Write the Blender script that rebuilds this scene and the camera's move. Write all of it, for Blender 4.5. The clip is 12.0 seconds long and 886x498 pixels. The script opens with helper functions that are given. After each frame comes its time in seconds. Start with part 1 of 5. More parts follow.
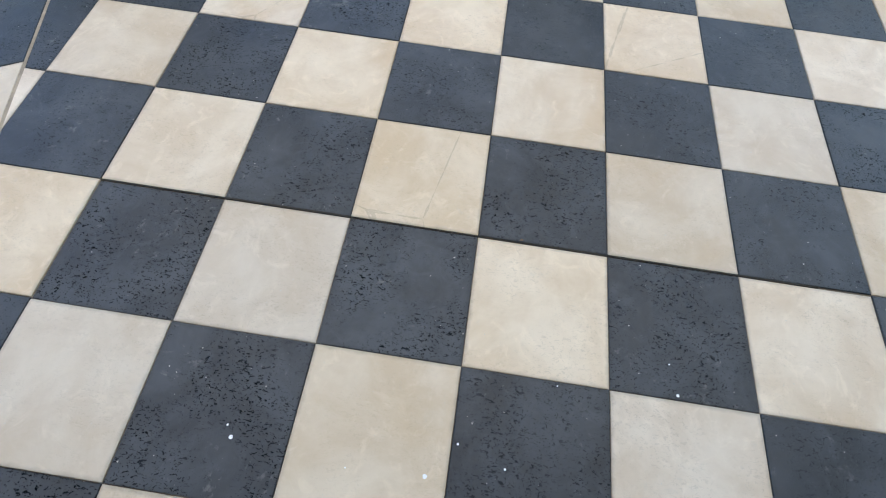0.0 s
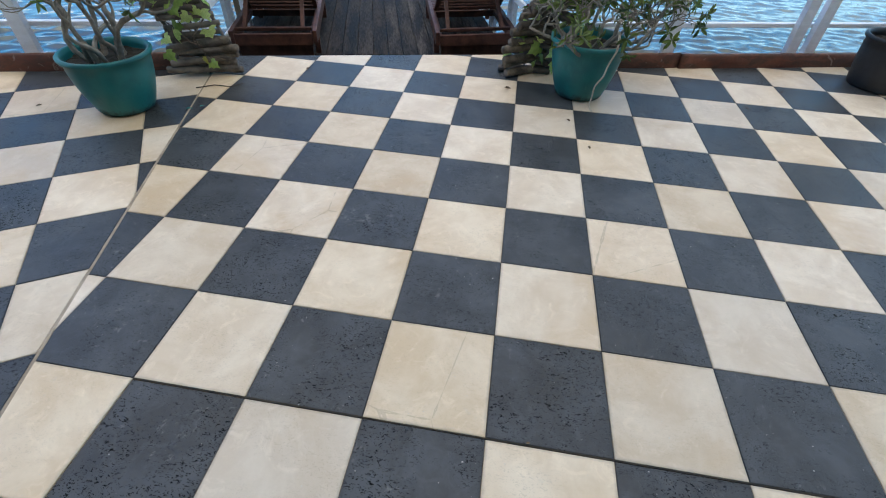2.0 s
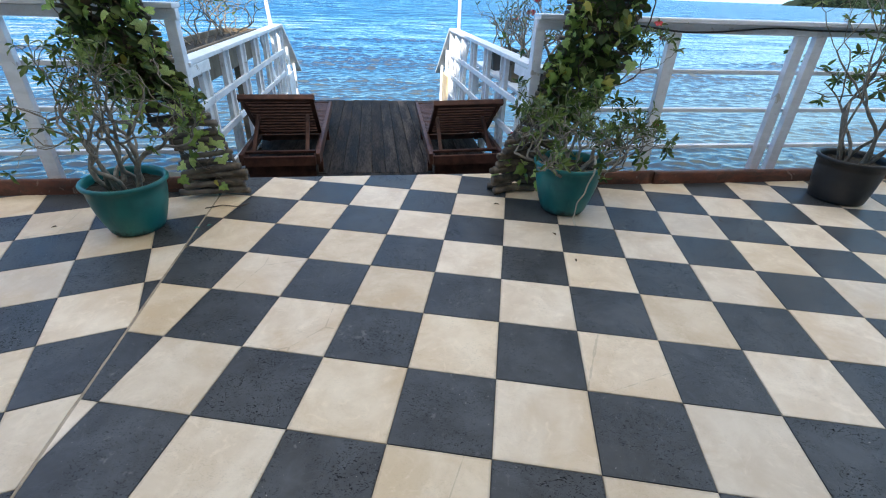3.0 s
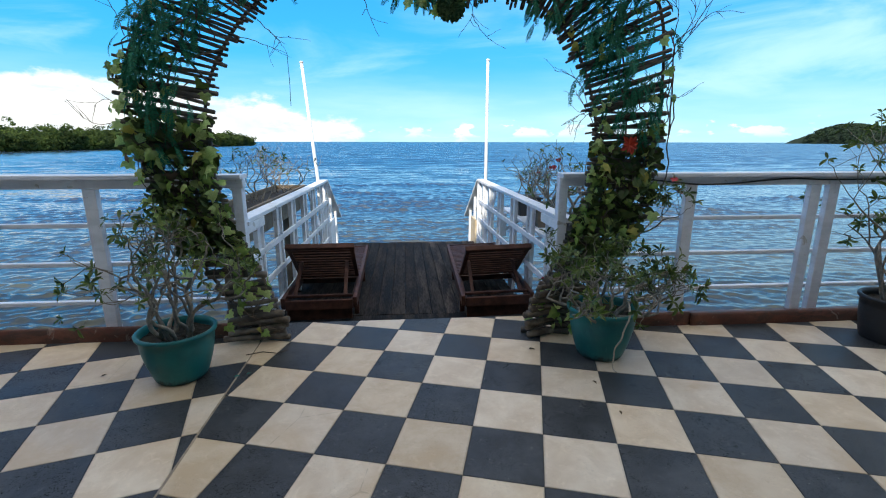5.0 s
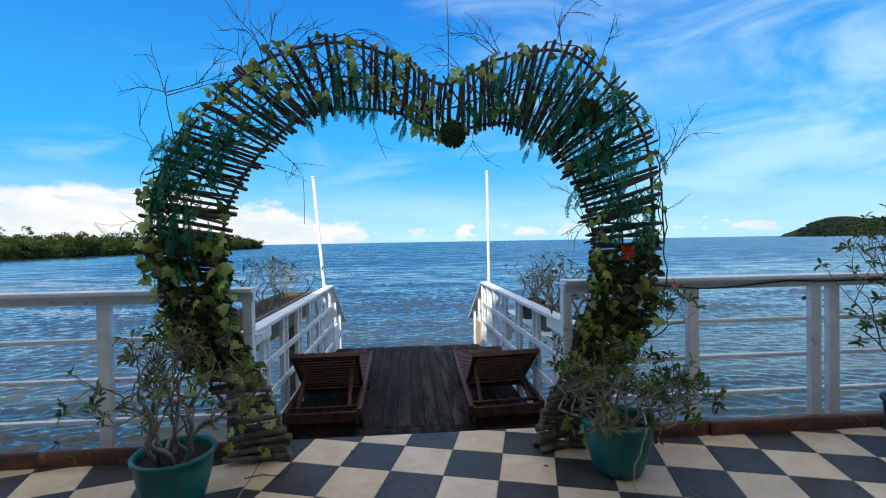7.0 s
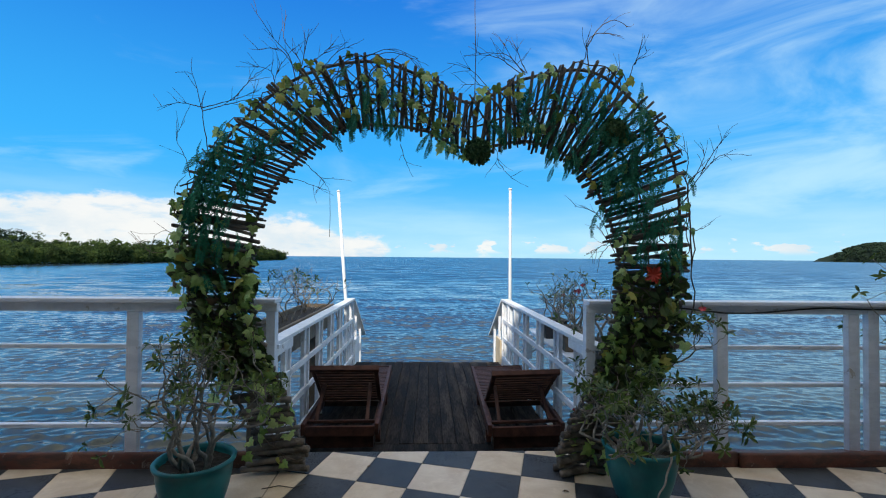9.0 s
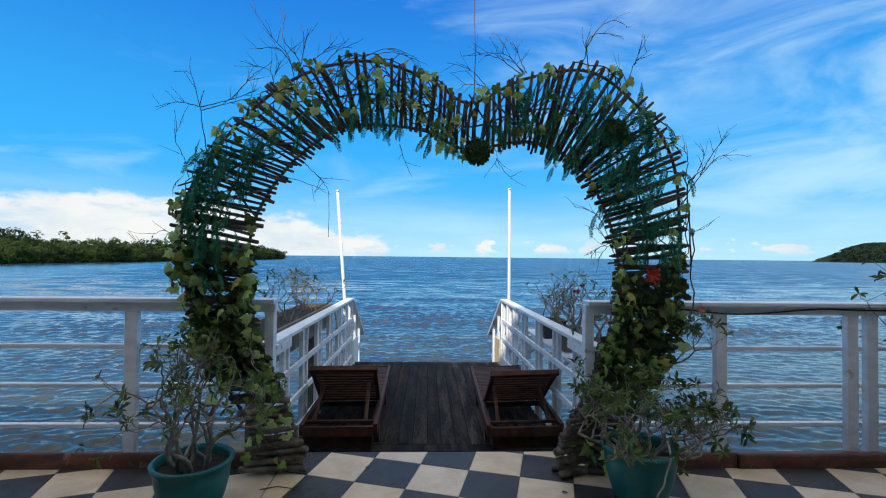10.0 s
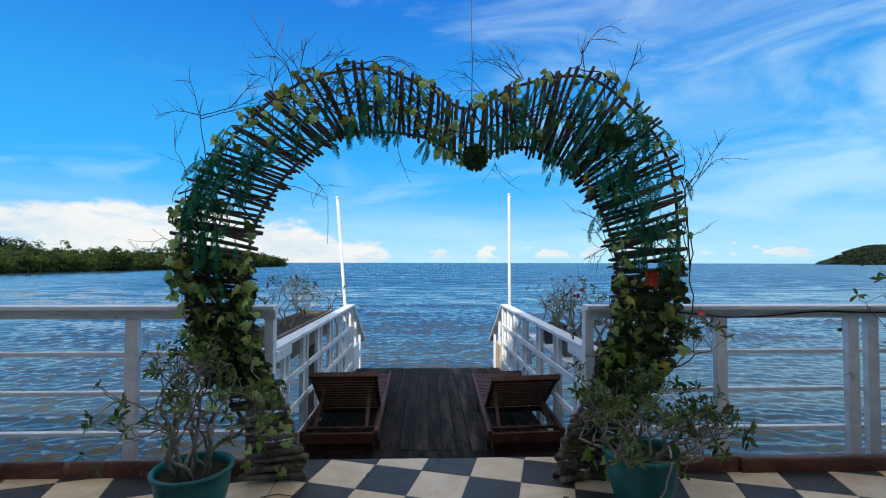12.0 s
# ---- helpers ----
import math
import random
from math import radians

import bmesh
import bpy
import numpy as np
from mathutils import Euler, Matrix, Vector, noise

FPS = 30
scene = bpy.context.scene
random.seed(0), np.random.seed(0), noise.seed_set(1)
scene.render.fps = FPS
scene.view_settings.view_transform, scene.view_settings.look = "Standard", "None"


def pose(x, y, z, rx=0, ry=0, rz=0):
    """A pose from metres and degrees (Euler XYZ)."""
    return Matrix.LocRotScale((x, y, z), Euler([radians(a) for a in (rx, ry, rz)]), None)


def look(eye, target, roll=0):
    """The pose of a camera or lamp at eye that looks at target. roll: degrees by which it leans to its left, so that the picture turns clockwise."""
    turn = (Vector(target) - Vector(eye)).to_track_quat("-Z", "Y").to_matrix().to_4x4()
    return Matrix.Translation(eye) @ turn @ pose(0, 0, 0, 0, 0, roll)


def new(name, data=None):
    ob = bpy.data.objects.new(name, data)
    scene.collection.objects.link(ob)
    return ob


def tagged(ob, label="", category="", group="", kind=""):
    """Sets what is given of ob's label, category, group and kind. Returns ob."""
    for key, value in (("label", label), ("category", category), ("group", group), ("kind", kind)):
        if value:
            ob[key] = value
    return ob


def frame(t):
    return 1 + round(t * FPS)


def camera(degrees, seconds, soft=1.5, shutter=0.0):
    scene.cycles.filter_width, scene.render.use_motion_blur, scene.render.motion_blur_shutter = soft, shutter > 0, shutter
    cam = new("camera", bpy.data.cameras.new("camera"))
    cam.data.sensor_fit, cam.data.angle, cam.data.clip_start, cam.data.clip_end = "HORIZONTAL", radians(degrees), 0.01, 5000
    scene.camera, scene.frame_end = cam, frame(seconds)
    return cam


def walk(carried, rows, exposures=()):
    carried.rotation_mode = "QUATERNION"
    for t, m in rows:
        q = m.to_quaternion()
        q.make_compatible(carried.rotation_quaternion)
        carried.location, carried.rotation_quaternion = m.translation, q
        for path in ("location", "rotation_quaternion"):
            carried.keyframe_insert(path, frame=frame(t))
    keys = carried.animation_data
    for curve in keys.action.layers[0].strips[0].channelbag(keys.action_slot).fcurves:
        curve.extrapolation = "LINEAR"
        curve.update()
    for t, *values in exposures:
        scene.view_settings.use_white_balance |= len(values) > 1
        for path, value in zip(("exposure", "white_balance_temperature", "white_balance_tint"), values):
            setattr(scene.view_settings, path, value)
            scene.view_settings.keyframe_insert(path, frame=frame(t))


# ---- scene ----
cam = camera(88.6, 12.0, soft=1.1)
PATH = [
    (0, (-0.457, -1.447, 0.956), (-0.264, -0.545, -0.818), 5.3),
    (0.5, (-0.457, -1.438, 0.986), (-0.252, -0.391, -0.705), 4.9),
    (1, (-0.462, -1.437, 1.021), (-0.27, -0.246, -0.574), 3.3),
    (1.5, (-0.468, -1.438, 1.055), (-0.265, -0.123, -0.438), 2.8),
    (2, (-0.47, -1.436, 1.099), (-0.245, 0.034, -0.238), 2.8),
    (2.5, (-0.466, -1.437, 1.144), (-0.199, 0.157, -0.034), 2.5),
    (3, (-0.472, -1.447, 1.19), (-0.205, 0.272, 0.204), 2.1),
    (3.2, (-0.481, -1.442, 1.212), (-0.232, 0.304, 0.268), 2.2),
    (5, (-0.517, -1.457, 1.296), (-0.355, 0.483, 0.836), 0.1),
    (5.5, (-0.526, -1.463, 1.322), (-0.361, 0.5, 0.975), 0.1),
    (6, (-0.526, -1.481, 1.35), (-0.354, 0.501, 1.149), -1.4),
    (6.5, (-0.533, -1.491, 1.369), (-0.386, 0.502, 1.28), -0.9),
    (7, (-0.54, -1.497, 1.373), (-0.383, 0.497, 1.34), -1.0),
    (9, (-0.548, -1.502, 1.377), (-0.484, 0.496, 1.413), 0.5),
    (9.5, (-0.549, -1.498, 1.384), (-0.479, 0.501, 1.417), 0.3),
    (10, (-0.548, -1.496, 1.382), (-0.48, 0.503, 1.416), 0.6),
    (10.5, (-0.546, -1.497, 1.381), (-0.484, 0.501, 1.43), 0.6),
    (11, (-0.537, -1.504, 1.383), (-0.47, 0.494, 1.438), 0.4),
    (11.5, (-0.535, -1.505, 1.383), (-0.471, 0.494, 1.435), 0.1),
    (12, (-0.536, -1.504, 1.379), (-0.472, 0.494, 1.439), 0.1),
]
EXPOSURES = [(0, 1.31, 7040, 10), (1.0, 1.27, 7020, 10), (2.0, 1.15, 7050, 10), (3.0, 1.04, 7070, 10), (5.0, 0.36, 6960, 10), (7.0, 0.10, 6880, 10), (9.0, 0.02, 6850, 10), (12.0, 0.0, 6820, 10)]
walk(cam, [(t, look(eye, target, roll)) for t, eye, target, roll in PATH], EXPOSURES)


# ---- world, sun, exposure ----
def rgb(r, g, b):
    return (r, g, b, 1.0)


SUN_ELEVATION, SUN_AZIMUTH = 34.0, 205.0
sun_dir = Vector((math.sin(radians(SUN_AZIMUTH)) * math.cos(radians(SUN_ELEVATION)),
                  math.cos(radians(SUN_AZIMUTH)) * math.cos(radians(SUN_ELEVATION)), math.sin(radians(SUN_ELEVATION))))
sun = new("sun", bpy.data.lights.new("sun", "SUN"))
sun.data.energy, sun.data.angle, sun.data.color = 4.0, radians(0.6), (1.0, 0.95, 0.86)
sun.matrix_world = look(sun_dir * 50, (0, 0, 0))


class Nodes:
    """A small wrapper to write node trees in few lines."""

    def __init__(self, tree):
        self.tree = tree
        tree.nodes.clear()

    def add(self, kind, operation=None, **sockets):
        n = self.tree.nodes.new(kind)
        if operation:
            n.operation = operation
        for key, value in sockets.items():
            self.put(n.inputs[int(key[1:])] if key[0] == "i" and key[1:].isdigit() else n.inputs[key.replace("_", " ")], value)
        return n

    def put(self, socket, value):
        if isinstance(value, bpy.types.NodeSocket):
            self.tree.links.new(value, socket)
        else:
            socket.default_value = value

    def math(self, op, a, b=0.0, clamp=False):
        n = self.add("ShaderNodeMath", op, i0=a, i1=b)
        n.use_clamp = clamp
        return n.outputs[0]

    def mix(self, fac, a, b, blend="MIX"):
        n = self.add("ShaderNodeMix")
        n.data_type, n.blend_type = "RGBA", blend
        self.put(n.inputs[0], fac), self.put(n.inputs[6], a), self.put(n.inputs[7], b)
        return n.outputs[2]

    def noise(self, vector, scale, detail=4.0, rough=0.55, distortion=0.0):
        return self.add("ShaderNodeTexNoise", Vector=vector, Scale=scale, Detail=detail, Roughness=rough, Distortion=distortion).outputs["Fac"]

    def step(self, value, lo, hi, to_lo=0.0, to_hi=1.0):
        n = self.add("ShaderNodeMapRange", i0=value, i1=lo, i2=hi, i3=to_lo, i4=to_hi)
        n.interpolation_type = "SMOOTHSTEP"
        return n.outputs[0]

    def mapped(self, vector, scale=(1, 1, 1), rotation=(0, 0, 0), location=(0, 0, 0)):
        return self.add("ShaderNodeMapping", Vector=vector, Scale=scale, Rotation=rotation, Location=location).outputs[0]


world = bpy.data.worlds.new("sky")
scene.world = world
world.use_nodes = True
W = Nodes(world.node_tree)
direction = W.add("ShaderNodeTexCoord").outputs["Generated"]
sky = W.add("ShaderNodeTexSky")
sky.sky_type, sky.sun_disc = "NISHITA", False
sky.sun_elevation, sky.sun_rotation = radians(SUN_ELEVATION), radians(SUN_AZIMUTH)
sky.altitude, sky.air_density, sky.dust_density, sky.ozone_density = 0.0, 1.0, 0.3, 3.0
axes = W.add("ShaderNodeSeparateXYZ", Vector=direction)
up = axes.outputs[2]
blue = W.mix(W.step(up, 0.0, 0.16), rgb(3.7, 7.8, 10.7), rgb(0.30, 4.95, 11.1))
blue = W.mix(W.step(up, 0.10, 0.62), blue, rgb(0.05, 1.76, 7.9))
clear = W.mix(0.94, sky.outputs[0], blue)
puffs = W.noise(W.mapped(direction, (1, 1, 1.9), location=(0.3, 0.1, 0.0)), 6.5, 10.0, 0.60)
low = W.step(up, 0.0, 0.17, 0.16, -0.42)
leftward = W.step(axes.outputs[0], -0.46, 0.12, 0.24, -0.22)
cumulus = W.step(W.math("ADD", W.math("ADD", puffs, low), leftward), 0.53, 0.66)
# small fair-weather clouds low over the horizon
small = W.noise(W.mapped(direction, (1, 1, 2.4), location=(0.15, 0.4, 0.0)), 20.0, 6.0, 0.55)
fair = W.math("MULTIPLY", W.step(W.math("ADD", small, W.step(up, 0.012, 0.065, 0.08, -0.25)), 0.555, 0.63), W.step(up, 0.006, 0.018))
cumulus = W.math("MAXIMUM", cumulus, W.math("MULTIPLY", fair, 0.95))
streaks = W.noise(W.mapped(direction, (1.2, 2.6, 5.0), (0.25, 0.35, 0.5)), 1.7, 8.0, 0.58, 0.6)
rightward = W.step(axes.outputs[0], -0.25, 0.65, -0.10, 0.075)
cirrus = W.math("MULTIPLY", W.step(W.math("ADD", streaks, rightward), 0.40, 0.80), W.step(up, 0.02, 0.12))
haze = W.math("MULTIPLY", W.step(up, 0.0, 0.22, 1.0, 0.0), W.step(W.noise(W.mapped(direction, (1, 1, 6)), 3.0, 5.0), 0.35, 0.7, 0.15, 0.55))
# broken white cloud added overhead and behind, outside the view, to light the terrace
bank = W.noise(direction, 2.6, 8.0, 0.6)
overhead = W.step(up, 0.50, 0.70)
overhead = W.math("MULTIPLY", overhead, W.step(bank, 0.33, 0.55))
lit = W.mix(W.step(puffs, 0.35, 0.65), rgb(7.2, 8.3, 9.3), rgb(9.4, 9.6, 9.7))
lit = W.mix(W.math("MULTIPLY", W.step(W.noise(W.mapped(direction, (1, 1, 4.2), location=(0.7, 0.2, 0.4)), 7.0, 7.0, 0.58), 0.50, 0.64), 0.75), lit, rgb(5.4, 7.6, 9.6))
veil = W.math("MAXIMUM", W.math("MULTIPLY", cirrus, 0.55), W.math("MULTIPLY", haze, 0.75))
view = W.mix(W.math("MULTIPLY", cumulus, 0.92), W.mix(veil, clear, rgb(7.4, 10.2, 11.0)), lit)
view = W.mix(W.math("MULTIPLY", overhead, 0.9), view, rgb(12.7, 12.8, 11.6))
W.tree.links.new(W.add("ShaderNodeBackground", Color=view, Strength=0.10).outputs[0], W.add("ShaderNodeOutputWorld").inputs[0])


# ---- materials ----
def material(name, rough=0.5, metal=0.0, specular=0.5):
    """A node material; returns it with its wrapper, its shader and object coordinates."""
    m = bpy.data.materials.new(name)
    m.use_nodes = True
    n = Nodes(m.node_tree)
    shader = n.add("ShaderNodeBsdfPrincipled", Roughness=rough, Metallic=metal)
    shader.inputs["Specular IOR Level"].default_value = specular
    n.tree.links.new(shader.outputs[0], n.add("ShaderNodeOutputMaterial").inputs[0])
    return m, n, shader, n.add("ShaderNodeTexCoord").outputs["Object"]


def relief(n, shader, height, strength=0.3, distance=0.01):
    n.put(shader.inputs["Normal"], n.add("ShaderNodeBump", Strength=strength, Distance=distance, Height=height).outputs[0])


def own_place(n, place):
    """Coordinates that differ from object to object, so that alike pieces do not repeat."""
    chance = n.add("ShaderNodeObjectInfo").outputs["Random"]
    shift = n.add("ShaderNodeCombineXYZ", X=n.math("MULTIPLY", chance, 37.0), Y=n.math("MULTIPLY", chance, 91.0), Z=0.0)
    return n.add("ShaderNodeVectorMath", "ADD", i0=place, i1=shift.outputs[0]).outputs[0], chance


def simple(name, dark, light, scale=6.0, rough=0.55, bump=0.2, metal=0.0, specular=0.5, fine=60.0, stretch=(1, 1, 1)):
    """Two tones in soft patches with finer grain and relief."""
    m, n, shader, place = material(name, rough, metal, specular)
    place, chance = own_place(n, place)
    place = n.mapped(place, stretch)
    patches = n.noise(place, scale, 5.0, 0.6)
    grain = n.noise(place, fine, 4.0, 0.6)
    fac = n.math("ADD", n.math("MULTIPLY", n.step(patches, 0.3, 0.7), 0.6), n.math("MULTIPLY", grain, 0.4))
    colour = n.mix(fac, rgb(*dark), rgb(*light))
    value = n.step(chance, 0.0, 1.0, 0.82, 1.14)
    n.put(shader.inputs["Base Color"], n.add("ShaderNodeHueSaturation", Value=value, Color=colour).outputs[0])
    n.put(shader.inputs["Roughness"], n.step(grain, 0.2, 0.8, rough - 0.08, rough + 0.10))
    relief(n, shader, n.math("ADD", grain, n.math("MULTIPLY", patches, 0.5)), bump, 0.006)
    return m


def worn_paint(name, dark, light, grime, bare, rough=0.62, grimy=0.75):
    """Paint with grimy runs and patches worn down to what is under it."""
    m, n, shader, place = material(name, rough, specular=0.35)
    tone = n.noise(place, 3.0, 6.0, 0.65)
    colour = n.mix(n.step(tone, 0.35, 0.65), rgb(*dark), rgb(*light))
    dirt = n.step(n.noise(n.mapped(place, (1, 1, 2.5)), 5.5, 7.0, 0.72, 0.6), 0.42, 0.60)
    colour = n.mix(n.math("MULTIPLY", dirt, grimy), colour, rgb(*grime))
    chip = n.step(n.noise(place, 11.0, 6.0, 0.68, 0.8), 0.62, 0.67)
    colour = n.mix(n.math("MULTIPLY", chip, 0.8), colour, rgb(*bare))
    n.put(shader.inputs["Base Color"], colour)
    relief(n, shader, n.math("SUBTRACT", n.noise(place, 60.0, 4.0), chip), 0.5, 0.004)
    return m


def tile_material(name, dark, light, pits, rough, shine=0.40):
    m, n, shader, place = material(name, rough)
    place, chance = own_place(n, place)
    cloud = n.noise(place, 5.0, 6.0, 0.62, 0.4)
    vein = n.noise(place, 13.0, 5.0, 0.65, 1.5)
    colour = n.mix(n.step(cloud, 0.32, 0.70), rgb(*dark), rgb(*light))
    colour = n.mix(n.math("MULTIPLY", n.step(vein, 0.52, 0.72), 0.35), colour, rgb(*[min(1, c * 1.18) for c in light]))
    value = n.step(chance, 0.0, 1.0, 0.90, 1.07)
    warm = n.step(n.math("FRACT", n.math("MULTIPLY", chance, 13.7)), 0.0, 1.0, 0.86, 1.08)
    colour = n.add("ShaderNodeHueSaturation", Value=value, Saturation=warm, Color=colour).outputs[0]
    # pitting, in crowded patches of short crooked hollows
    worn = n.step(n.noise(place, 6.5, 4.0, 0.6), 0.36, 0.60)
    much = n.math("MULTIPLY", worn, n.step(n.math("FRACT", n.math("MULTIPLY", chance, 7.3)), 0.05, 0.75, 0.50, 1.0))
    hole = n.noise(n.mapped(place, (1, 1.9, 1), (0, 0, 0.35)), 88.0, 2.5, 0.6, 1.3)
    fleck = n.noise(place, 170.0, 2.0, 0.5, 0.6)
    hole = n.math("MULTIPLY", n.math("MAXIMUM", n.step(hole, 0.575, 0.620), n.step(fleck, 0.66, 0.69)), much)
    colour = n.mix(n.math("MULTIPLY", hole, pits), colour, rgb(*[c * 0.15 for c in dark]))
    speck = n.step(n.noise(place, 95.0, 2.0, 0.5), 0.74, 0.765)
    colour = n.mix(n.math("MULTIPLY", speck, 0.7), colour, rgb(0.55, 0.52, 0.46))
    scuff = n.math("MULTIPLY", n.step(n.noise(place, 7.0, 6.0, 0.75, 2.0), 0.58, 0.68), n.step(n.noise(place, 60.0, 3.0), 0.45, 0.6))
    colour = n.mix(n.math("MULTIPLY", scuff, 0.16), colour, rgb(0.45, 0.43, 0.38))
    # yellow-brown water stains that run over several tiles
    ground = n.add("ShaderNodeNewGeometry").outputs["Position"]
    stain = n.step(n.noise(ground, 1.15, 5.0, 0.66, 0.8), 0.50, 0.68)
    colour = n.mix(n.math("MULTIPLY", stain, 0.46 if pits < 0.5 else 0.30), colour, rgb(*[c * f for c, f in zip(dark, (0.86, 0.74, 0.56))]))
    # dirt trodden into the rim of each tile
    at = n.add("ShaderNodeSeparateXYZ", Vector=n.add("ShaderNodeTexCoord").outputs["Object"])
    rim = n.math("MAXIMUM", n.math("ABSOLUTE", at.outputs[0]), n.math("ABSOLUTE", at.outputs[1]))
    rim = n.math("MULTIPLY", n.step(n.math("ADD", rim, n.math("MULTIPLY", n.noise(place, 30.0, 3.0), 0.014)), 0.156, 0.167), 0.30)
    colour = n.mix(rim, colour, rgb(*((0.10, 0.075, 0.05) if pits < 0.5 else (0.022, 0.021, 0.020))))
    # a hairline crack in a few of the tiles
    cell = n.add("ShaderNodeTexVoronoi", Vector=n.mapped(place, (1, 1, 0)), Scale=2.3)
    cell.feature = "DISTANCE_TO_EDGE"
    line = n.math("ADD", cell.outputs["Distance"], n.math("MULTIPLY", n.math("SUBTRACT", n.noise(place, 18.0, 3.0), 0.5), 0.03))
    crack = n.math("MULTIPLY", n.step(n.math("ABSOLUTE", line), 0.0022, 0.0045, 1.0, 0.0), n.step(n.math("FRACT", n.math("MULTIPLY", chance, 29.3)), 0.92, 0.93))
    colour = n.mix(n.math("MULTIPLY", crack, 0.28), colour, rgb(*[c * 0.35 for c in dark]))
    n.put(shader.inputs["Base Color"], colour)
    gloss = n.step(cloud, 0.2, 0.8, rough - 0.06, rough + 0.10)
    n.put(shader.inputs["Roughness"], n.math("ADD", gloss, n.math("MULTIPLY", hole, 0.45 * pits)))
    n.put(shader.inputs["Specular IOR Level"], n.math("SUBTRACT", shine, n.math("MULTIPLY", hole, 0.38 * pits)))
    grain = n.noise(place, 130.0, 4.0, 0.6)
    height = n.math("SUBTRACT", n.math("ADD", n.math("MULTIPLY", grain, 0.12), n.math("MULTIPLY", cloud, 0.5)), n.math("MULTIPLY", hole, pits))
    relief(n, shader, height, 0.6, 0.003)
    return m


CREAM = tile_material("cream_tile", (0.600, 0.460, 0.310), (0.725, 0.600, 0.448), 0.15, 0.42)
SLATE = tile_material("slate_tile", (0.033, 0.036, 0.039), (0.066, 0.071, 0.076), 0.9, 0.42, 0.34)
GROUT = simple("grout", (0.060, 0.046, 0.035), (0.18, 0.14, 0.10), 9, 0.9)
MORTAR = simple("mortar", (0.20, 0.155, 0.11), (0.46, 0.37, 0.27), 12, 0.9)
CURB = worn_paint("curb_paint", (0.110, 0.036, 0.022), (0.190, 0.074, 0.046), (0.055, 0.034, 0.025), (0.27, 0.19, 0.15))
PALE = worn_paint("pale_paint", (0.74, 0.77, 0.83), (0.85, 0.87, 0.92), (0.58, 0.60, 0.64), (0.44, 0.41, 0.37), 0.5, 0.4)
WHITE = worn_paint("white_paint", (0.80, 0.82, 0.85), (0.89, 0.90, 0.91), (0.62, 0.64, 0.66), (0.46, 0.42, 0.37), 0.5, 0.4)
POLE = simple("pole_paint", (0.72, 0.73, 0.74), (0.86, 0.86, 0.86), 2.0, 0.4, 0.1)


def deck_material():
    """Weathered planks: each with a tone of its own, grain along it, worn pale down the middle and dark in damp patches."""
    m, n, shader, place = material("deck_wood", 0.75, specular=0.10)
    own, chance = own_place(n, place)
    grain = n.noise(n.mapped(own, (5.5, 0.6, 3)), 16.0, 5.0, 0.60)
    patches = n.noise(n.mapped(own, (3.5, 0.45, 1)), 3.2, 5.0, 0.62)
    tone = n.math("ADD", n.math("MULTIPLY", grain, 0.62), n.math("MULTIPLY", n.step(patches, 0.30, 0.70), 0.36))
    colour = n.mix(n.step(tone, 0.30, 0.85), rgb(0.009, 0.0070, 0.0062), rgb(0.092, 0.076, 0.067))
    damp = n.step(n.noise(n.mapped(place, (1.6, 0.6, 1)), 1.7, 4.0, 0.6, 0.5), 0.50, 0.72)
    colour = n.mix(n.math("MULTIPLY", damp, 0.40), colour, rgb(0.012, 0.009, 0.008))
    rusty = n.step(n.math("FRACT", n.math("MULTIPLY", chance, 9.1)), 0.5, 1.0, 0.85, 1.25)
    value = n.step(chance, 0.0, 1.0, 0.60, 1.35)
    n.put(shader.inputs["Base Color"], n.add("ShaderNodeHueSaturation", Value=value, Saturation=rusty, Color=colour).outputs[0])
    n.put(shader.inputs["Roughness"], n.step(patches, 0.3, 0.7, 0.70, 0.88))
    relief(n, shader, n.math("ADD", grain, n.math("MULTIPLY", patches, 0.4)), 0.7, 0.006)
    return m


DECK = deck_material()
TEAK = simple("stained_teak", (0.034, 0.014, 0.010), (0.118, 0.050, 0.034), 4, 0.58, 0.3, specular=0.22, stretch=(3, 3, 3), fine=30)


def pot_plastic():
    """Faded teal plastic, with dried mud splashed up from the floor."""
    m, n, shader, place = material("teal_plastic", 0.45)
    colour = n.mix(n.step(n.noise(place, 5.0, 5.0), 0.3, 0.7), rgb(0.000, 0.105, 0.108), rgb(0.005, 0.175, 0.170))
    faded = n.step(n.noise(n.mapped(place, (1, 1, 0.3)), 26.0, 4.0, 0.65), 0.55, 0.75)
    colour = n.mix(n.math("MULTIPLY", faded, 0.25), colour, rgb(0.05, 0.24, 0.23))
    z = n.add("ShaderNodeSeparateXYZ", Vector=place).outputs[2]
    mud = n.step(n.math("ADD", z, n.math("MULTIPLY", n.math("SUBTRACT", n.noise(place, 16.0, 6.0, 0.7), 0.5), 0.16)), 0.0, 0.05, 0.85, 0.0)
    n.put(shader.inputs["Base Color"], n.mix(mud, colour, rgb(0.030, 0.026, 0.018)))
    n.put(shader.inputs["Roughness"], n.step(mud, 0.0, 0.8, 0.42, 0.85))
    relief(n, shader, n.noise(place, 40.0, 3.0), 0.08, 0.004)
    return m


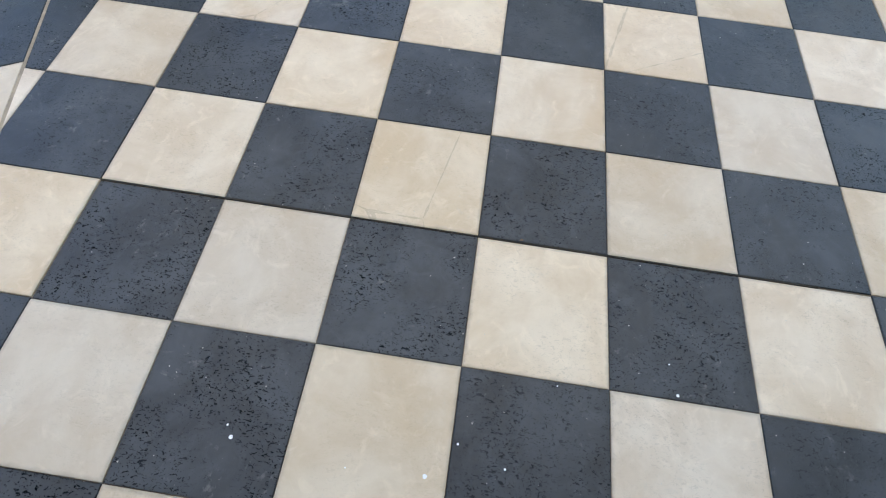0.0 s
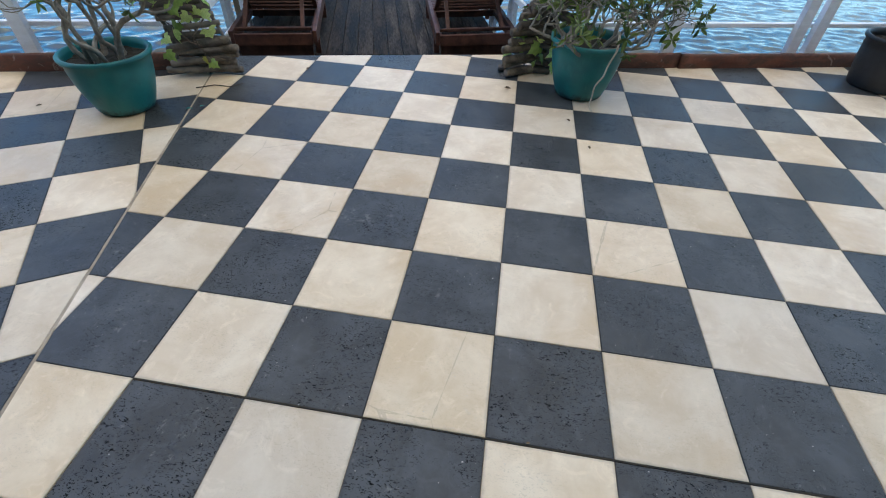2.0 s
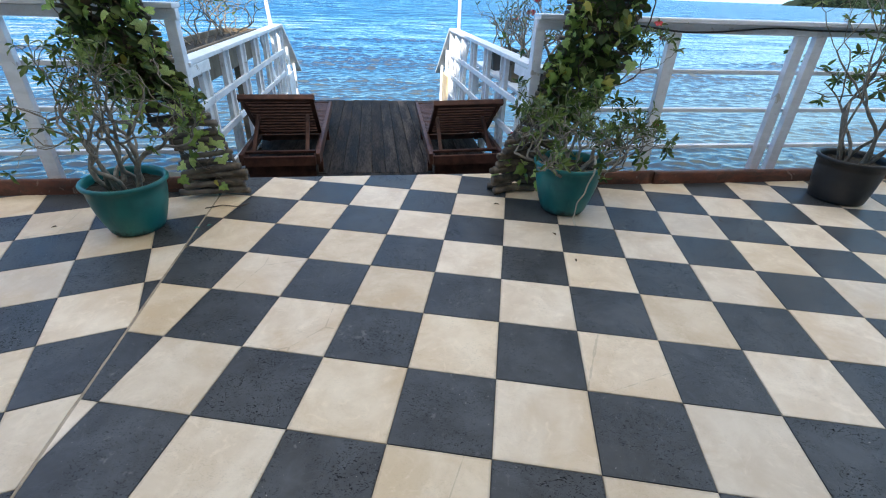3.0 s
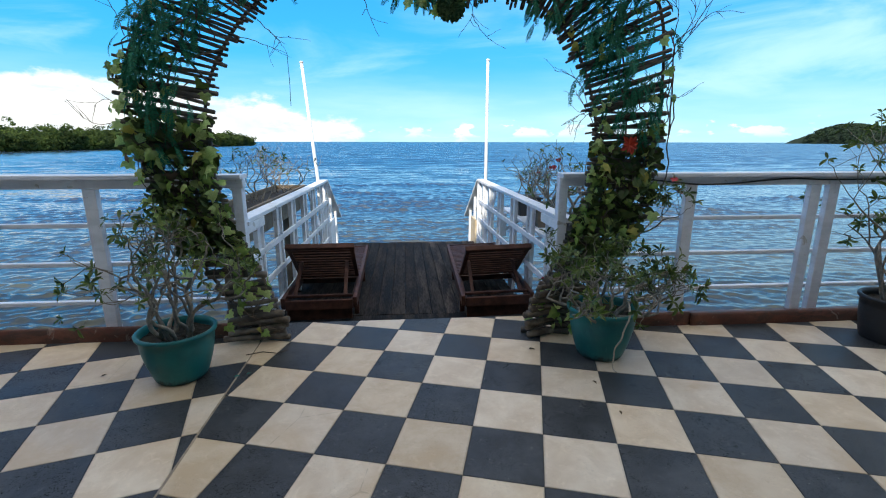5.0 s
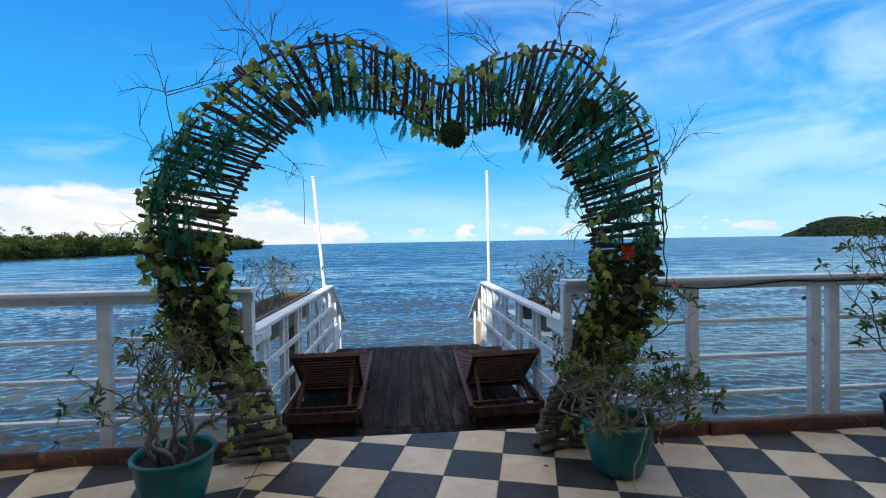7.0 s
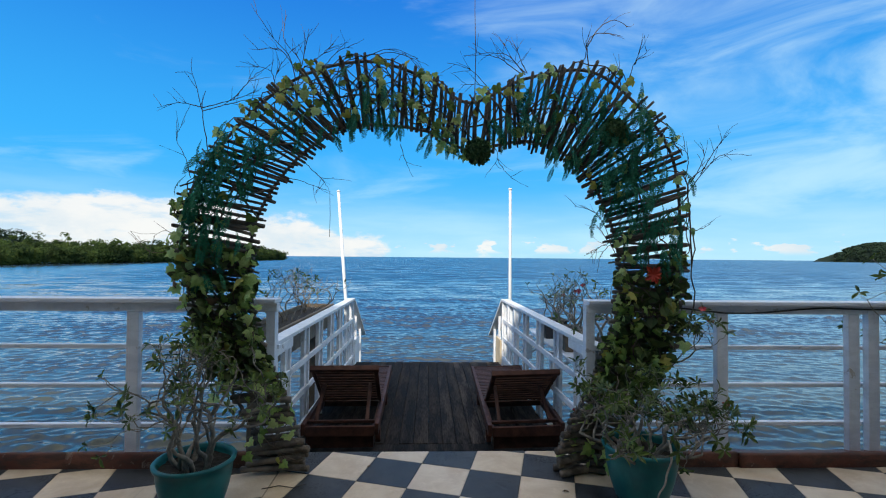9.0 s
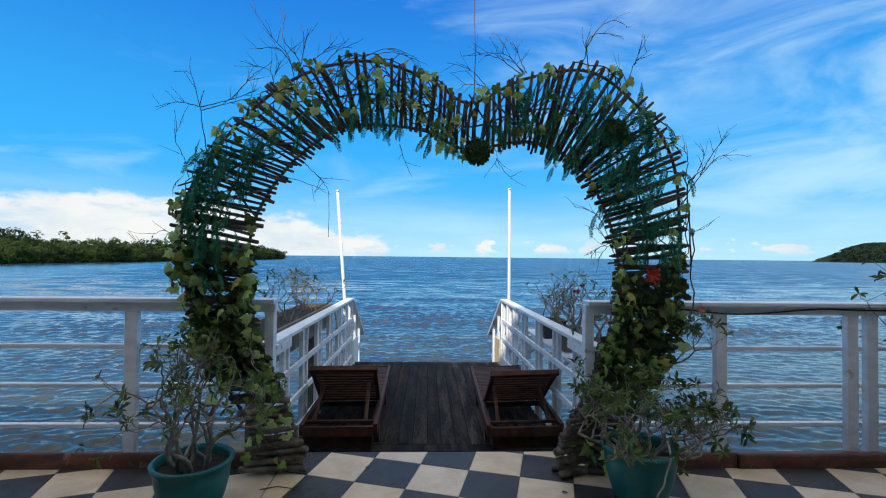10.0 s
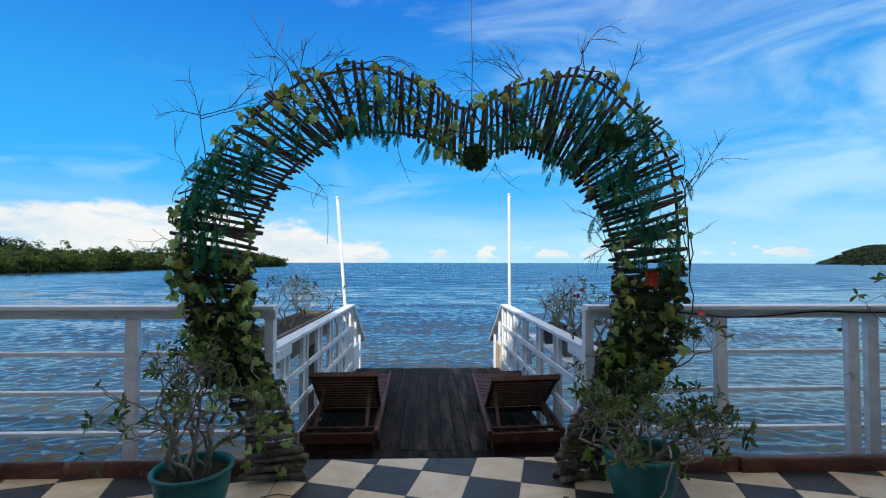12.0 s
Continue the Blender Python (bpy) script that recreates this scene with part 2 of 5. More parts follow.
TEAL = pot_plastic()
BLACK = simple("black_plastic", (0.012, 0.013, 0.015), (0.035, 0.036, 0.040), 7, 0.5, 0.1)
SOIL = simple("soil", (0.012, 0.010, 0.007), (0.045, 0.036, 0.024), 14, 0.95, 0.9)
STICK = simple("bark_stick", (0.024, 0.020, 0.017), (0.22, 0.182, 0.152), 9, 0.8, 0.8, stretch=(1, 1, 1), fine=45)
LOG = simple("bark_log", (0.022, 0.016, 0.012), (0.25, 0.195, 0.145), 16, 0.85, 1.0, fine=70)
TWIG = simple("twig", (0.055, 0.038, 0.028), (0.16, 0.115, 0.085), 12, 0.8, 0.4)
ROOT = simple("pale_root", (0.26, 0.22, 0.17), (0.58, 0.52, 0.43), 24, 0.8, 0.5)
BRANCH = simple("grey_bark", (0.085, 0.072, 0.058), (0.37, 0.325, 0.265), 22, 0.85, 0.9, fine=80)
WALL = simple("plaster", (0.50, 0.47, 0.41), (0.62, 0.59, 0.52), 1.2, 0.8, 0.2)
CABLE = simple("cable", (0.01, 0.01, 0.012), (0.03, 0.03, 0.03), 10, 0.5, 0.05)
PINK = simple("red_petal", (0.36, 0.018, 0.030), (0.62, 0.05, 0.075), 20, 0.5, 0.1)
OCHRE = simple("yellowed_board", (0.52, 0.38, 0.22), (0.76, 0.64, 0.45), 6, 0.7, 0.4)
PLANTER = simple("weathered_box", (0.10, 0.075, 0.05), (0.26, 0.20, 0.14), 7, 0.8, 0.5)


def leaf_material(name, dark, light, rough=0.45, through_light=0.25, patch_scale=30.0, share=0.3):
    m, n, shader, place = material(name, rough)
    island = n.add("ShaderNodeNewGeometry").outputs["Random Per Island"]
    chance = n.add("ShaderNodeObjectInfo").outputs["Random"]
    both = n.math("FRACT", n.math("ADD", island, n.math("MULTIPLY", chance, 5.7)))
    patch = n.step(n.noise(place, patch_scale, 3.0), 0.3, 0.7)
    fac = n.math("ADD", n.math("MULTIPLY", both, 1.05 - share), n.math("MULTIPLY", patch, share), True)
    colour = n.mix(fac, rgb(*dark), rgb(*light))
    n.put(shader.inputs["Base Color"], colour)
    glow = n.add("ShaderNodeBsdfTranslucent", Color=colour)
    mixed = n.add("ShaderNodeMixShader", Fac=through_light)
    n.tree.links.new(shader.outputs[0], mixed.inputs[1]), n.tree.links.new(glow.outputs[0], mixed.inputs[2])
    n.tree.links.new(mixed.outputs[0], [x for x in n.tree.nodes if x.type == "OUTPUT_MATERIAL"][0].inputs[0])
    return m


IVY = leaf_material("ivy_leaf", (0.20, 0.34, 0.05), (0.78, 0.88, 0.36), 0.38, 0.50, 14.0, 0.45)
IVY_DARK = leaf_material("ivy_dark_leaf", (0.060, 0.13, 0.022), (0.28, 0.40, 0.090), 0.4, 0.25, 2.6, 0.5)
IVY_YELLOW = leaf_material("ivy_yellow_leaf", (0.30, 0.27, 0.035), (0.58, 0.54, 0.13), 0.5, 0.3)
# ivy green darkened to carry the shade deep within the leaf mass
IVY_INNER_SHADE = leaf_material("ivy_shaded_inner_leaf", (0.020, 0.042, 0.010), (0.115, 0.155, 0.042), 0.7, 0.1)
ORANGE = leaf_material("red_silk", (0.34, 0.018, 0.012), (0.60, 0.060, 0.022), 0.6, 0.2)
LITTER = leaf_material("dry_leaf", (0.06, 0.035, 0.02), (0.16, 0.10, 0.05), 0.8, 0.05)
TEAL_CHIP = leaf_material("teal_chip", (0.01, 0.14, 0.12), (0.03, 0.25, 0.20), 0.5, 0.0)
FERN = leaf_material("fern_leaf", (0.004, 0.090, 0.046), (0.022, 0.25, 0.125), 0.65, 0.25)
BUSH = leaf_material("bush_leaf", (0.012, 0.040, 0.008), (0.16, 0.22, 0.040), 0.42, 0.3)
MOSS = leaf_material("moss", (0.018, 0.055, 0.026), (0.13, 0.23, 0.09), 0.7, 0.2)
MANGROVE = leaf_material("mangrove_leaf", (0.012, 0.032, 0.009), (0.105, 0.155, 0.032), 0.95, 0.45, 0.16, 0.88)
HILL = leaf_material("hill_leaf", (0.004, 0.014, 0.006), (0.014, 0.036, 0.012), 0.95, 0.1, 0.03, 0.6)


def water_material():
    m, n, shader, place = material("sea_water", 0.06, 0.0, 0.5)
    n.put(shader.inputs["IOR"], 1.333)
    far = n.add("ShaderNodeSeparateXYZ", Vector=place)
    # silty green-grey in the shallows, blue where it is deep
    depth = n.step(far.outputs[1], 4.0, 26.0)
    silt = n.noise(n.mapped(place, (0.35, 0.9, 1)), 0.6, 4.0)
    near = n.mix(n.step(silt, 0.35, 0.65), rgb(0.046, 0.058, 0.062), rgb(0.072, 0.082, 0.060))
    n.put(shader.inputs["Base Color"], n.mix(depth, near, rgb(0.030, 0.056, 0.100)))
    n.put(shader.inputs["Roughness"], n.step(far.outputs[1], 12.0, 200.0, 0.04, 0.14))
    # ripples too fine for the mesh, as slopes of the surface: steeper along the wind than across it
    slopes = n.add("ShaderNodeVectorMath", "SUBTRACT", i1=(0.5, 0.5, 0.5))
    small = n.add("ShaderNodeTexNoise", Vector=n.mapped(place, (0.55, 1.0, 1), (0, 0, 0.12)), Scale=7.5, Detail=3.5, Roughness=0.66, Distortion=0.3).outputs["Color"]
    n.put(slopes.inputs[0], small)
    gust = n.step(n.noise(n.mapped(place, (0.30, 1.0, 1), (0, 0, 0.05)), 0.045, 5.0, 0.6), 0.30, 0.70, 0.55, 1.30)
    # smoother in the lee of the mangroves
    lee = n.step(n.add("ShaderNodeVectorMath", "DOT_PRODUCT", i0=place, i1=(-1.0, -0.42, 0.0)).outputs["Value"], 5.0, 32.0, 1.0, 0.45)
    reach = n.math("MULTIPLY", n.math("MULTIPLY", gust, lee), n.step(far.outputs[1], 6.0, 90.0, 0.46, 0.62))
    steep = n.add("ShaderNodeVectorMath", "MULTIPLY", i0=slopes.outputs[0], i1=(0.7, 1.0, 0.0))
    scaled = n.add("ShaderNodeVectorMath", "SCALE", i0=steep.outputs[0])
    n.put(scaled.inputs["Scale"], reach)
    # far out only the faces of the waves that lean to the shore rise above the crests before them
    ashore = n.add("ShaderNodeVectorMath", "NORMALIZE", i0=n.mapped(place, (1, 1, 0)))
    lean = n.add("ShaderNodeVectorMath", "SCALE", i0=ashore.outputs[0])
    n.put(lean.inputs["Scale"], n.math("MULTIPLY", lee, n.step(far.outputs[1], 10.0, 70.0, 0.0, -0.12)))
    # longer waves out where the mesh grows coarse
    broad = n.add("ShaderNodeTexNoise", Vector=n.mapped(place, (0.38, 1.0, 1), (0, 0, -0.10)), Scale=0.75, Detail=2.5, Roughness=0.6).outputs["Color"]
    broad = n.add("ShaderNodeVectorMath", "SUBTRACT", i0=broad, i1=(0.5, 0.5, 0.5))
    broad = n.add("ShaderNodeVectorMath", "MULTIPLY", i0=broad.outputs[0], i1=(0.4, 1.0, 0.0))
    rolling = n.add("ShaderNodeVectorMath", "SCALE", i0=broad.outputs[0])
    n.put(rolling.inputs["Scale"], n.math("MULTIPLY", lee, n.step(far.outputs[1], 10.0, 40.0, 0.0, 0.42)))
    waves = n.add("ShaderNodeVectorMath", "ADD", i0=scaled.outputs[0], i1=rolling.outputs[0])
    faces = n.add("ShaderNodeVectorMath", "ADD", i0=waves.outputs[0], i1=lean.outputs[0])
    tilted = n.add("ShaderNodeVectorMath", "ADD", i0=n.add("ShaderNodeNewGeometry").outputs["Normal"], i1=faces.outputs[0])
    n.put(shader.inputs["Normal"], n.add("ShaderNodeVectorMath", "NORMALIZE", i0=tilted.outputs[0]).outputs[0])
    return m


WATER = water_material()


# ---- building helpers ----
def part(name, bm, mat, parent=None, label="", kind=""):
    """Links a bmesh as one mesh object, under a thing or a part."""
    mesh = bpy.data.meshes.new(name)
    bmesh.ops.recalc_face_normals(bm, faces=bm.faces)
    bm.to_mesh(mesh)
    bm.free()
    mesh.materials.append(mat)
    ob = new(name, mesh)
    ob.parent = parent
    return tagged(ob, label=label, kind=kind)


def thing(name, place, label, category, group="", kind="", turn=0.0):
    ob = new(name)
    ob.empty_display_size = 0.1
    ob.matrix_basis = pose(*place, 0, 0, turn)
    return tagged(ob, label, category, group, kind)


def child(name, mesh, parent, m, label=""):
    """One more object on a shared mesh."""
    ob = new(name, mesh)
    ob.parent = parent
    ob.matrix_basis = m
    return tagged(ob, label=label)


def smooth(ob):
    for p in ob.data.polygons:
        p.use_smooth = True
    return ob


def box(bm, x0, y0, z0, x1, y1, z1, m=None):
    made = bmesh.ops.create_cube(bm, size=1.0)["verts"]
    bmesh.ops.scale(bm, vec=(x1 - x0, y1 - y0, z1 - z0), verts=made)
    bmesh.ops.translate(bm, vec=((x0 + x1) / 2, (y0 + y1) / 2, (z0 + z1) / 2), verts=made)
    if m is not None:
        bmesh.ops.transform(bm, matrix=m, verts=made)
    return made


def boxed(x0, y0, z0, x1, y1, z1, bevel=0.004, m=None):
    """A box with softened edges, in a bmesh of its own."""
    bm = bmesh.new()
    box(bm, x0, y0, z0, x1, y1, z1)
    if bevel:
        bmesh.ops.bevel(bm, geom=bm.edges[:], offset=bevel, segments=2, affect="EDGES", profile=0.6)
    if m is not None:
        bmesh.ops.transform(bm, matrix=m, verts=bm.verts[:])
    return bm


def beam(a, b, wide, deep, bevel=0.004, up=(0, 0, 1)):
    """A squared timber from a to b."""
    a, b = Vector(a), Vector(b)
    along = (b - a).normalized()
    side = along.cross(Vector(up)).normalized()
    top = side.cross(along)
    m = Matrix((side, along, top)).transposed().to_4x4()
    m.translation = a
    return boxed(-wide / 2, 0, -deep / 2, wide / 2, (b - a).length, deep / 2, bevel, m)


def tube(bm, points, radii, sides=6, caps=True):
    """A round rod along points, with a radius at each."""
    rings = []
    side = None
    for k, p in enumerate(points):
        along = (points[min(k + 1, len(points) - 1)] - points[max(k - 1, 0)]).normalized()
        if side is None:
            side = along.orthogonal().normalized()
        side = (side - along * side.dot(along)).normalized()
        other = along.cross(side)
        rings.append([bm.verts.new(p + (side * math.cos(a) + other * math.sin(a)) * radii[k])
                      for a in (2 * math.pi * s / sides for s in range(sides))])
    for r0, r1 in zip(rings, rings[1:]):
        for s in range(sides):
            bm.faces.new((r0[s], r0[(s + 1) % sides], r1[(s + 1) % sides], r1[s]))
    if caps:
        bm.faces.new(rings[0][::-1])
        bm.faces.new(rings[-1])


def lathe(profile, sides=40, m=None):
    """A turned form from (radius, height) pairs."""
    bm = bmesh.new()
    rings = [[bm.verts.new((r * math.cos(2 * math.pi * s / sides), r * math.sin(2 * math.pi * s / sides), z)) for s in range(sides)] for r, z in profile]
    for r0, r1 in zip(rings, rings[1:]):
        for s in range(sides):
            bm.faces.new((r0[s], r0[(s + 1) % sides], r1[(s + 1) % sides], r1[s]))
    bm.faces.new(rings[0][::-1])
    bm.faces.new(rings[-1])
    return bm


def spline(nodes, t):
    """A point on a smooth curve through nodes, t from 0 to 1."""
    s = t * (len(nodes) - 1)
    k = min(int(s), len(nodes) - 2)
    u = s - k
    p0, p1, p2, p3 = (Vector(nodes[min(max(k + d, 0), len(nodes) - 1)]) for d in (-1, 0, 1, 2))
    return 0.5 * ((2 * p1) + (p2 - p0) * u + (2 * p0 - 5 * p1 + 4 * p2 - p3) * u * u + (3 * p1 - p0 - 3 * p2 + p3) * u ** 3)


# ---- the large structure ----
SEA = -1.35
rnd = random.Random(2)
waves = []
for k in range(84):
    long_ = 0.17 * 5.0 ** (k / 51) if k < 52 else 0.9 * 9.0 ** ((k - 52) / 31)
    slope = rnd.uniform(0.043, 0.068) * min(1.0, long_ / 0.24) * (0.30 / max(0.30, long_)) ** 1.0 if k < 52 else rnd.uniform(0.002, 0.005)
    heading = radians(90 + rnd.gauss(0, 27))
    waves.append((long_, math.cos(heading), math.sin(heading), rnd.uniform(0, 2 * math.pi), slope * long_ / (2 * math.pi)))
turns = np.concatenate([np.linspace(-52, 52, 500), np.linspace(52, 308, 60)[1:-1]])
radii = np.concatenate([np.geomspace(0.6, 4.5, 14), 4.6 * 1.0036 ** np.arange(0, 520), 4.6 * 1.0036 ** 519 * 1.0050 ** np.arange(1, 460)])
radii = np.concatenate([radii, np.geomspace(radii[-1] * 1.05, 4700.0, 20)])
TH, R = np.meshgrid(np.radians(turns), radii)
WX, WY = -0.5 + R * np.sin(TH), -1.5 + R * np.cos(TH)
cell = np.where(R < 29.7, R * 0.0036, R * 0.0050)
WZ = np.zeros_like(R)
for long_, cx, cy, phase, tall in waves:
    WZ += tall * np.sin((WX * cx + WY * cy) * 2 * math.pi / long_ + phase) * np.clip(long_ / (cell * 2.5) - 1.0, 0.0, 1.0)
# gusts make the waves taller in some patches than in others
patch = np.zeros_like(R)
for k in range(14):
    size = 1.6 * 1.35 ** k
    heading = radians(90 + rnd.gauss(0, 40))
    patch += np.sin((0.45 * WX * math.cos(heading) + WY * math.sin(heading)) * 2 * math.pi / size + rnd.uniform(0, 6.3))
WZ *= np.clip(1.0 + 0.10 * patch, 0.5, 1.5)
# crests are sharper than troughs
WZ += 0.20 * WZ ** 2 / float(WZ[R < 20].std())
# calmer water in the lee of the shore
lee = np.clip((-WX - 0.42 * WY - 6.0) / 22.0, 0.0, 1.0) * np.clip((WY - 14.0) / 20.0, 0.0, 1.0)
WZ *= 1.0 - 0.25 * lee
rows_, cols_ = R.shape
index = np.arange(rows_ * cols_).reshape(rows_, cols_)
nxt = np.roll(index, -1, axis=1)
quads = np.stack([index[:-1], nxt[:-1], nxt[1:], index[1:]], axis=-1).reshape(-1, 4)
mesh = bpy.data.meshes.new("water")
mesh.from_pydata(np.stack([WX, WY, WZ], axis=-1).reshape(-1, 3).tolist(), [], quads[:, ::-1].tolist())
mesh.materials.append(WATER)
mesh.polygons.foreach_set("use_smooth", np.ones(len(mesh.polygons), dtype=bool))
water = tagged(new("water", mesh), "choppy blue-green sea reaching the horizon", "water", kind="structure")
water.location = (0, 0, SEA)

# the terrace rises slightly towards the sea
SLOPE = 0.02


def floor_z(y):
    return SLOPE * y


EDGE, SEAM = 1.665, -1.470
bm = boxed(-9, -9, -0.32, 9, EDGE - 0.004, -0.0037, 0.01)
terrace = tagged(part("floor", bm, GROUT), "terrace floor of cream and slate checkerboard tiles", "floor", kind="structure")
terrace.rotation_euler = (math.atan(SLOPE), 0, 0)



def curb(x0, x1, front, back, tall, fall, seed):
    """A cast curb whose lumpy top falls off towards the sea, with a chipped edge and a ragged back."""
    bm = bmesh.new()
    rings = []
    steps = max(2, int((x1 - x0) / 0.055))
    for k in range(steps + 1):
        x = x0 + (x1 - x0) * k / steps
        rough = [noise.noise(Vector((x * f, seed, q * 3.1))) for q, f in enumerate((3.0, 9.0, 4.0, 11.0, 7.0))]
        chip = 0.010 * max(0.0, noise.noise(Vector((x * 6.0, seed + 5, 0))) - 0.15)
        top = tall + 0.004 * rough[0]
        outline = ((front + 0.003 * rough[1], 0.006), (front - 0.002 + 0.004 * rough[1], tall * 0.55), (front + 0.002 + chip, top - 0.012 - chip), (front + 0.012 + chip, top - chip * 0.5),
                   (front * 0.5 + back * 0.5, (top + fall) * 0.5 + 0.007 * rough[2]), (back - 0.02 + 0.012 * rough[3], fall + 0.007 * rough[4] + 0.006), (back + 0.014 * rough[3], fall + 0.006 * rough[4]), (back, -0.30))
        rings.append([bm.verts.new((x, y, z)) for y, z in outline])
    for r0, r1 in zip(rings, rings[1:]):
        for q in range(len(r0) - 1):
            bm.faces.new((r0[q], r1[q], r1[q + 1], r0[q + 1]))
    bm.faces.new(rings[0]), bm.faces.new(rings[-1][::-1])
    tagged(smooth_edges(part("curb", bm, CURB)), "low red-brown painted curb, worn and chipped, under the railing", "curb", "terrace curbs", "structure")


def smooth_edges(ob):
    for p in ob.data.polygons:
        p.use_smooth = len(p.vertices) == 4
    return ob


curb(-9, -1.60, 1.440, 1.610, 0.128, 0.066, 1.0)
curb(0.535, 1.480, 1.412, 1.605, 0.122, 0.056, 2.0)
curb(1.486, 9, 1.400, 1.605, 0.116, 0.056, 3.0)

# unseen house wall and eave, added behind the camera to shade the terrace
bm = bmesh.new()
box(bm, -16, -5.4, -0.3, 16, -5.1, 7.6)
wall_south = tagged(part("wall_south", bm, WALL), "plain plastered wall added out of view behind the terrace to shade it", "wall", kind="structure")

# eave slab, never in view, keeps overhead light off the near floor
bm = boxed(-16, -5.1, 4.4, 16, -1.75, 4.56, 0.02)
tagged(part("ceiling", bm, WALL), "plain eave slab added out of view over the terrace to shade it", "ceiling", kind="structure")

# ---- railing of the terrace ----
RAIL_Y = 1.570


def railing(x0, x1, posts, label, end_post=None):
    rail = thing("railing", ((x0 + x1) / 2, RAIL_Y, 0.100), label, "railing", "terrace railings", "structure")
    cx, base = (x0 + x1) / 2, 0.100
    for x in posts:
        part("post", boxed(x - cx - 0.039, -0.023, -0.050, x - cx + 0.039, 0.023, 0.905, 0.005), PALE, rail)
    if end_post is not None:
        part("post", boxed(end_post - cx - 0.03, -0.025, -0.08, end_post - cx + 0.03, 0.045, 0.965, 0.005), PALE, rail)
    part("beam", boxed(x0 - cx, -0.03, 0.905, x1 - cx, 0.03, 0.962, 0.005), PALE, rail)
    part("handrail", boxed(x0 - cx, -0.065, 0.964, x1 - cx, 0.065, 0.992, 0.006), PALE, rail)
    for z in (0.765, 0.506, 0.240):
        part("rail_bar", boxed(x0 - cx, 0.0235, z - base - 0.014, x1 - cx, 0.066, z - base + 0.014, 0.005), PALE, rail)
    return rail


railing(-8.0, -1.545, (-7.0, -5.5, -4.0, -2.483), "pale grey painted timber railing with three thin bars", -1.588)
railing(0.530, 2.480, (1.467, 2.394), "pale grey painted timber railing with three thin bars", 0.553)
railing(2.484, 8.0, (2.535, 4.1, 5.6, 7.0), "pale grey painted timber railing with three thin bars")

# ---- lower wooden deck ----
DECK_Z, DECK_END = -0.225, 5.47
deck = thing("deck", (-0.52, 1.672, DECK_Z), "lower deck of dark weathered planks, worn and damp", "deck", kind="structure")
for k in range(5):
    part("plank", boxed(-1.16, 0.004 + k * 0.150, -0.035, 1.14, 0.148 + k * 0.150, random.uniform(-0.002, 0.003), 0.005), DECK, deck)
x = -1.15
while x < 1.10:
    wide = 0.124 + random.uniform(-0.005, 0.005)
    part("plank", boxed(x, 0.756, -0.035, x + wide, DECK_END - 1.672 + random.uniform(-0.008, 0.008), random.uniform(-0.004, 0.003), 0.007), DECK, deck)
    x += wide + 0.0015
part("riser", boxed(-1.20, -0.004, -0.2, 1.19, 0.001, 0.225, 0), DECK, deck)
for y in (0.3, 1.3, 2.3, 3.3, 3.75):
    part("joist", boxed(-1.18, y, -0.16, 1.16, y + 0.06, -0.038, 0.004), DECK, deck)
for x, y in ((-1.06, 0.5), (1.0, 0.5), (-1.06, 3.5), (1.0, 3.5)):
    part("pile", boxed(x - 0.07, y - 0.07, -2.4, x + 0.07, y + 0.07, -0.16, 0.01), DECK, deck)


def side_railing(x, inward, posts, label, turn=0.0):
    """The white railing along the deck, and down the stair at its far end. Heights are over the deck."""
    o, top, end = 3.2, 0.995, 5.16
    rail = thing("deck_railing", (x, o, DECK_Z), label, "railing", "deck railings", "structure", turn)
    for y in posts:
        part("post", boxed(-0.018, y - o - 0.042, -0.12, 0.018, y - o + 0.042, top - 0.034, 0.004), WHITE, rail)
        part("batten", boxed(inward * 0.030 - 0.011, y - o + 0.020, -0.10, inward * 0.030 + 0.011, y - o + 0.045, top - 0.034, 0.003), WHITE, rail)
    part("handrail", boxed(-0.055, 1.62 - o, top - 0.032, 0.055, end - o, top, 0.005), WHITE, rail)
    part("beam", boxed(inward * 0.042 - 0.013, 1.62 - o, top - 0.105, inward * 0.042 + 0.013, 2.13 - o, top - 0.034, 0.004), WHITE, rail)
    for z in (0.685, 0.425, 0.150):
        part("rail_bar", boxed(inward * 0.030 - 0.011, 1.62 - o, z - 0.024, inward * 0.030 + 0.011, end - 0.05 - o, z + 0.024, 0.003), WHITE, rail)
    # down the stair
    part("handrail", beam((0, end - o, top - 0.016), (0, 6.35 - o, 0.27), 0.11, 0.032), WHITE, rail)
    for y0, z0, y1, z1 in ((4.15, 0.93, 5.00, 0.02), (4.68, 0.95, 5.75, -0.10), (5.14, 0.90, 6.25, -0.10)):
        part("brace", beam((-inward * 0.012, y0 - o, z0), (-inward * 0.012, y1 - o, z1), 0.022, 0.085), WHITE, rail)
    part("stringer", beam((0, 5.50 - o, -0.16), (0, 6.75 - o, -0.95), 0.04, 0.20), WHITE, rail)
    part("fascia", boxed(inward * 0.012, 5.30 - o, -0.34, inward * 0.040, 5.72 - o, 0.36, 0.004), OCHRE if inward < 0 else WHITE, rail)
    for y in (5.60, 6.05):
        drop = (y - end) * 0.61
        part("baluster", boxed(-0.018, y - o - 0.035, -0.45 - drop, 0.018, y - o + 0.035, top - 0.04 - drop, 0.004), WHITE, rail)
    return rail


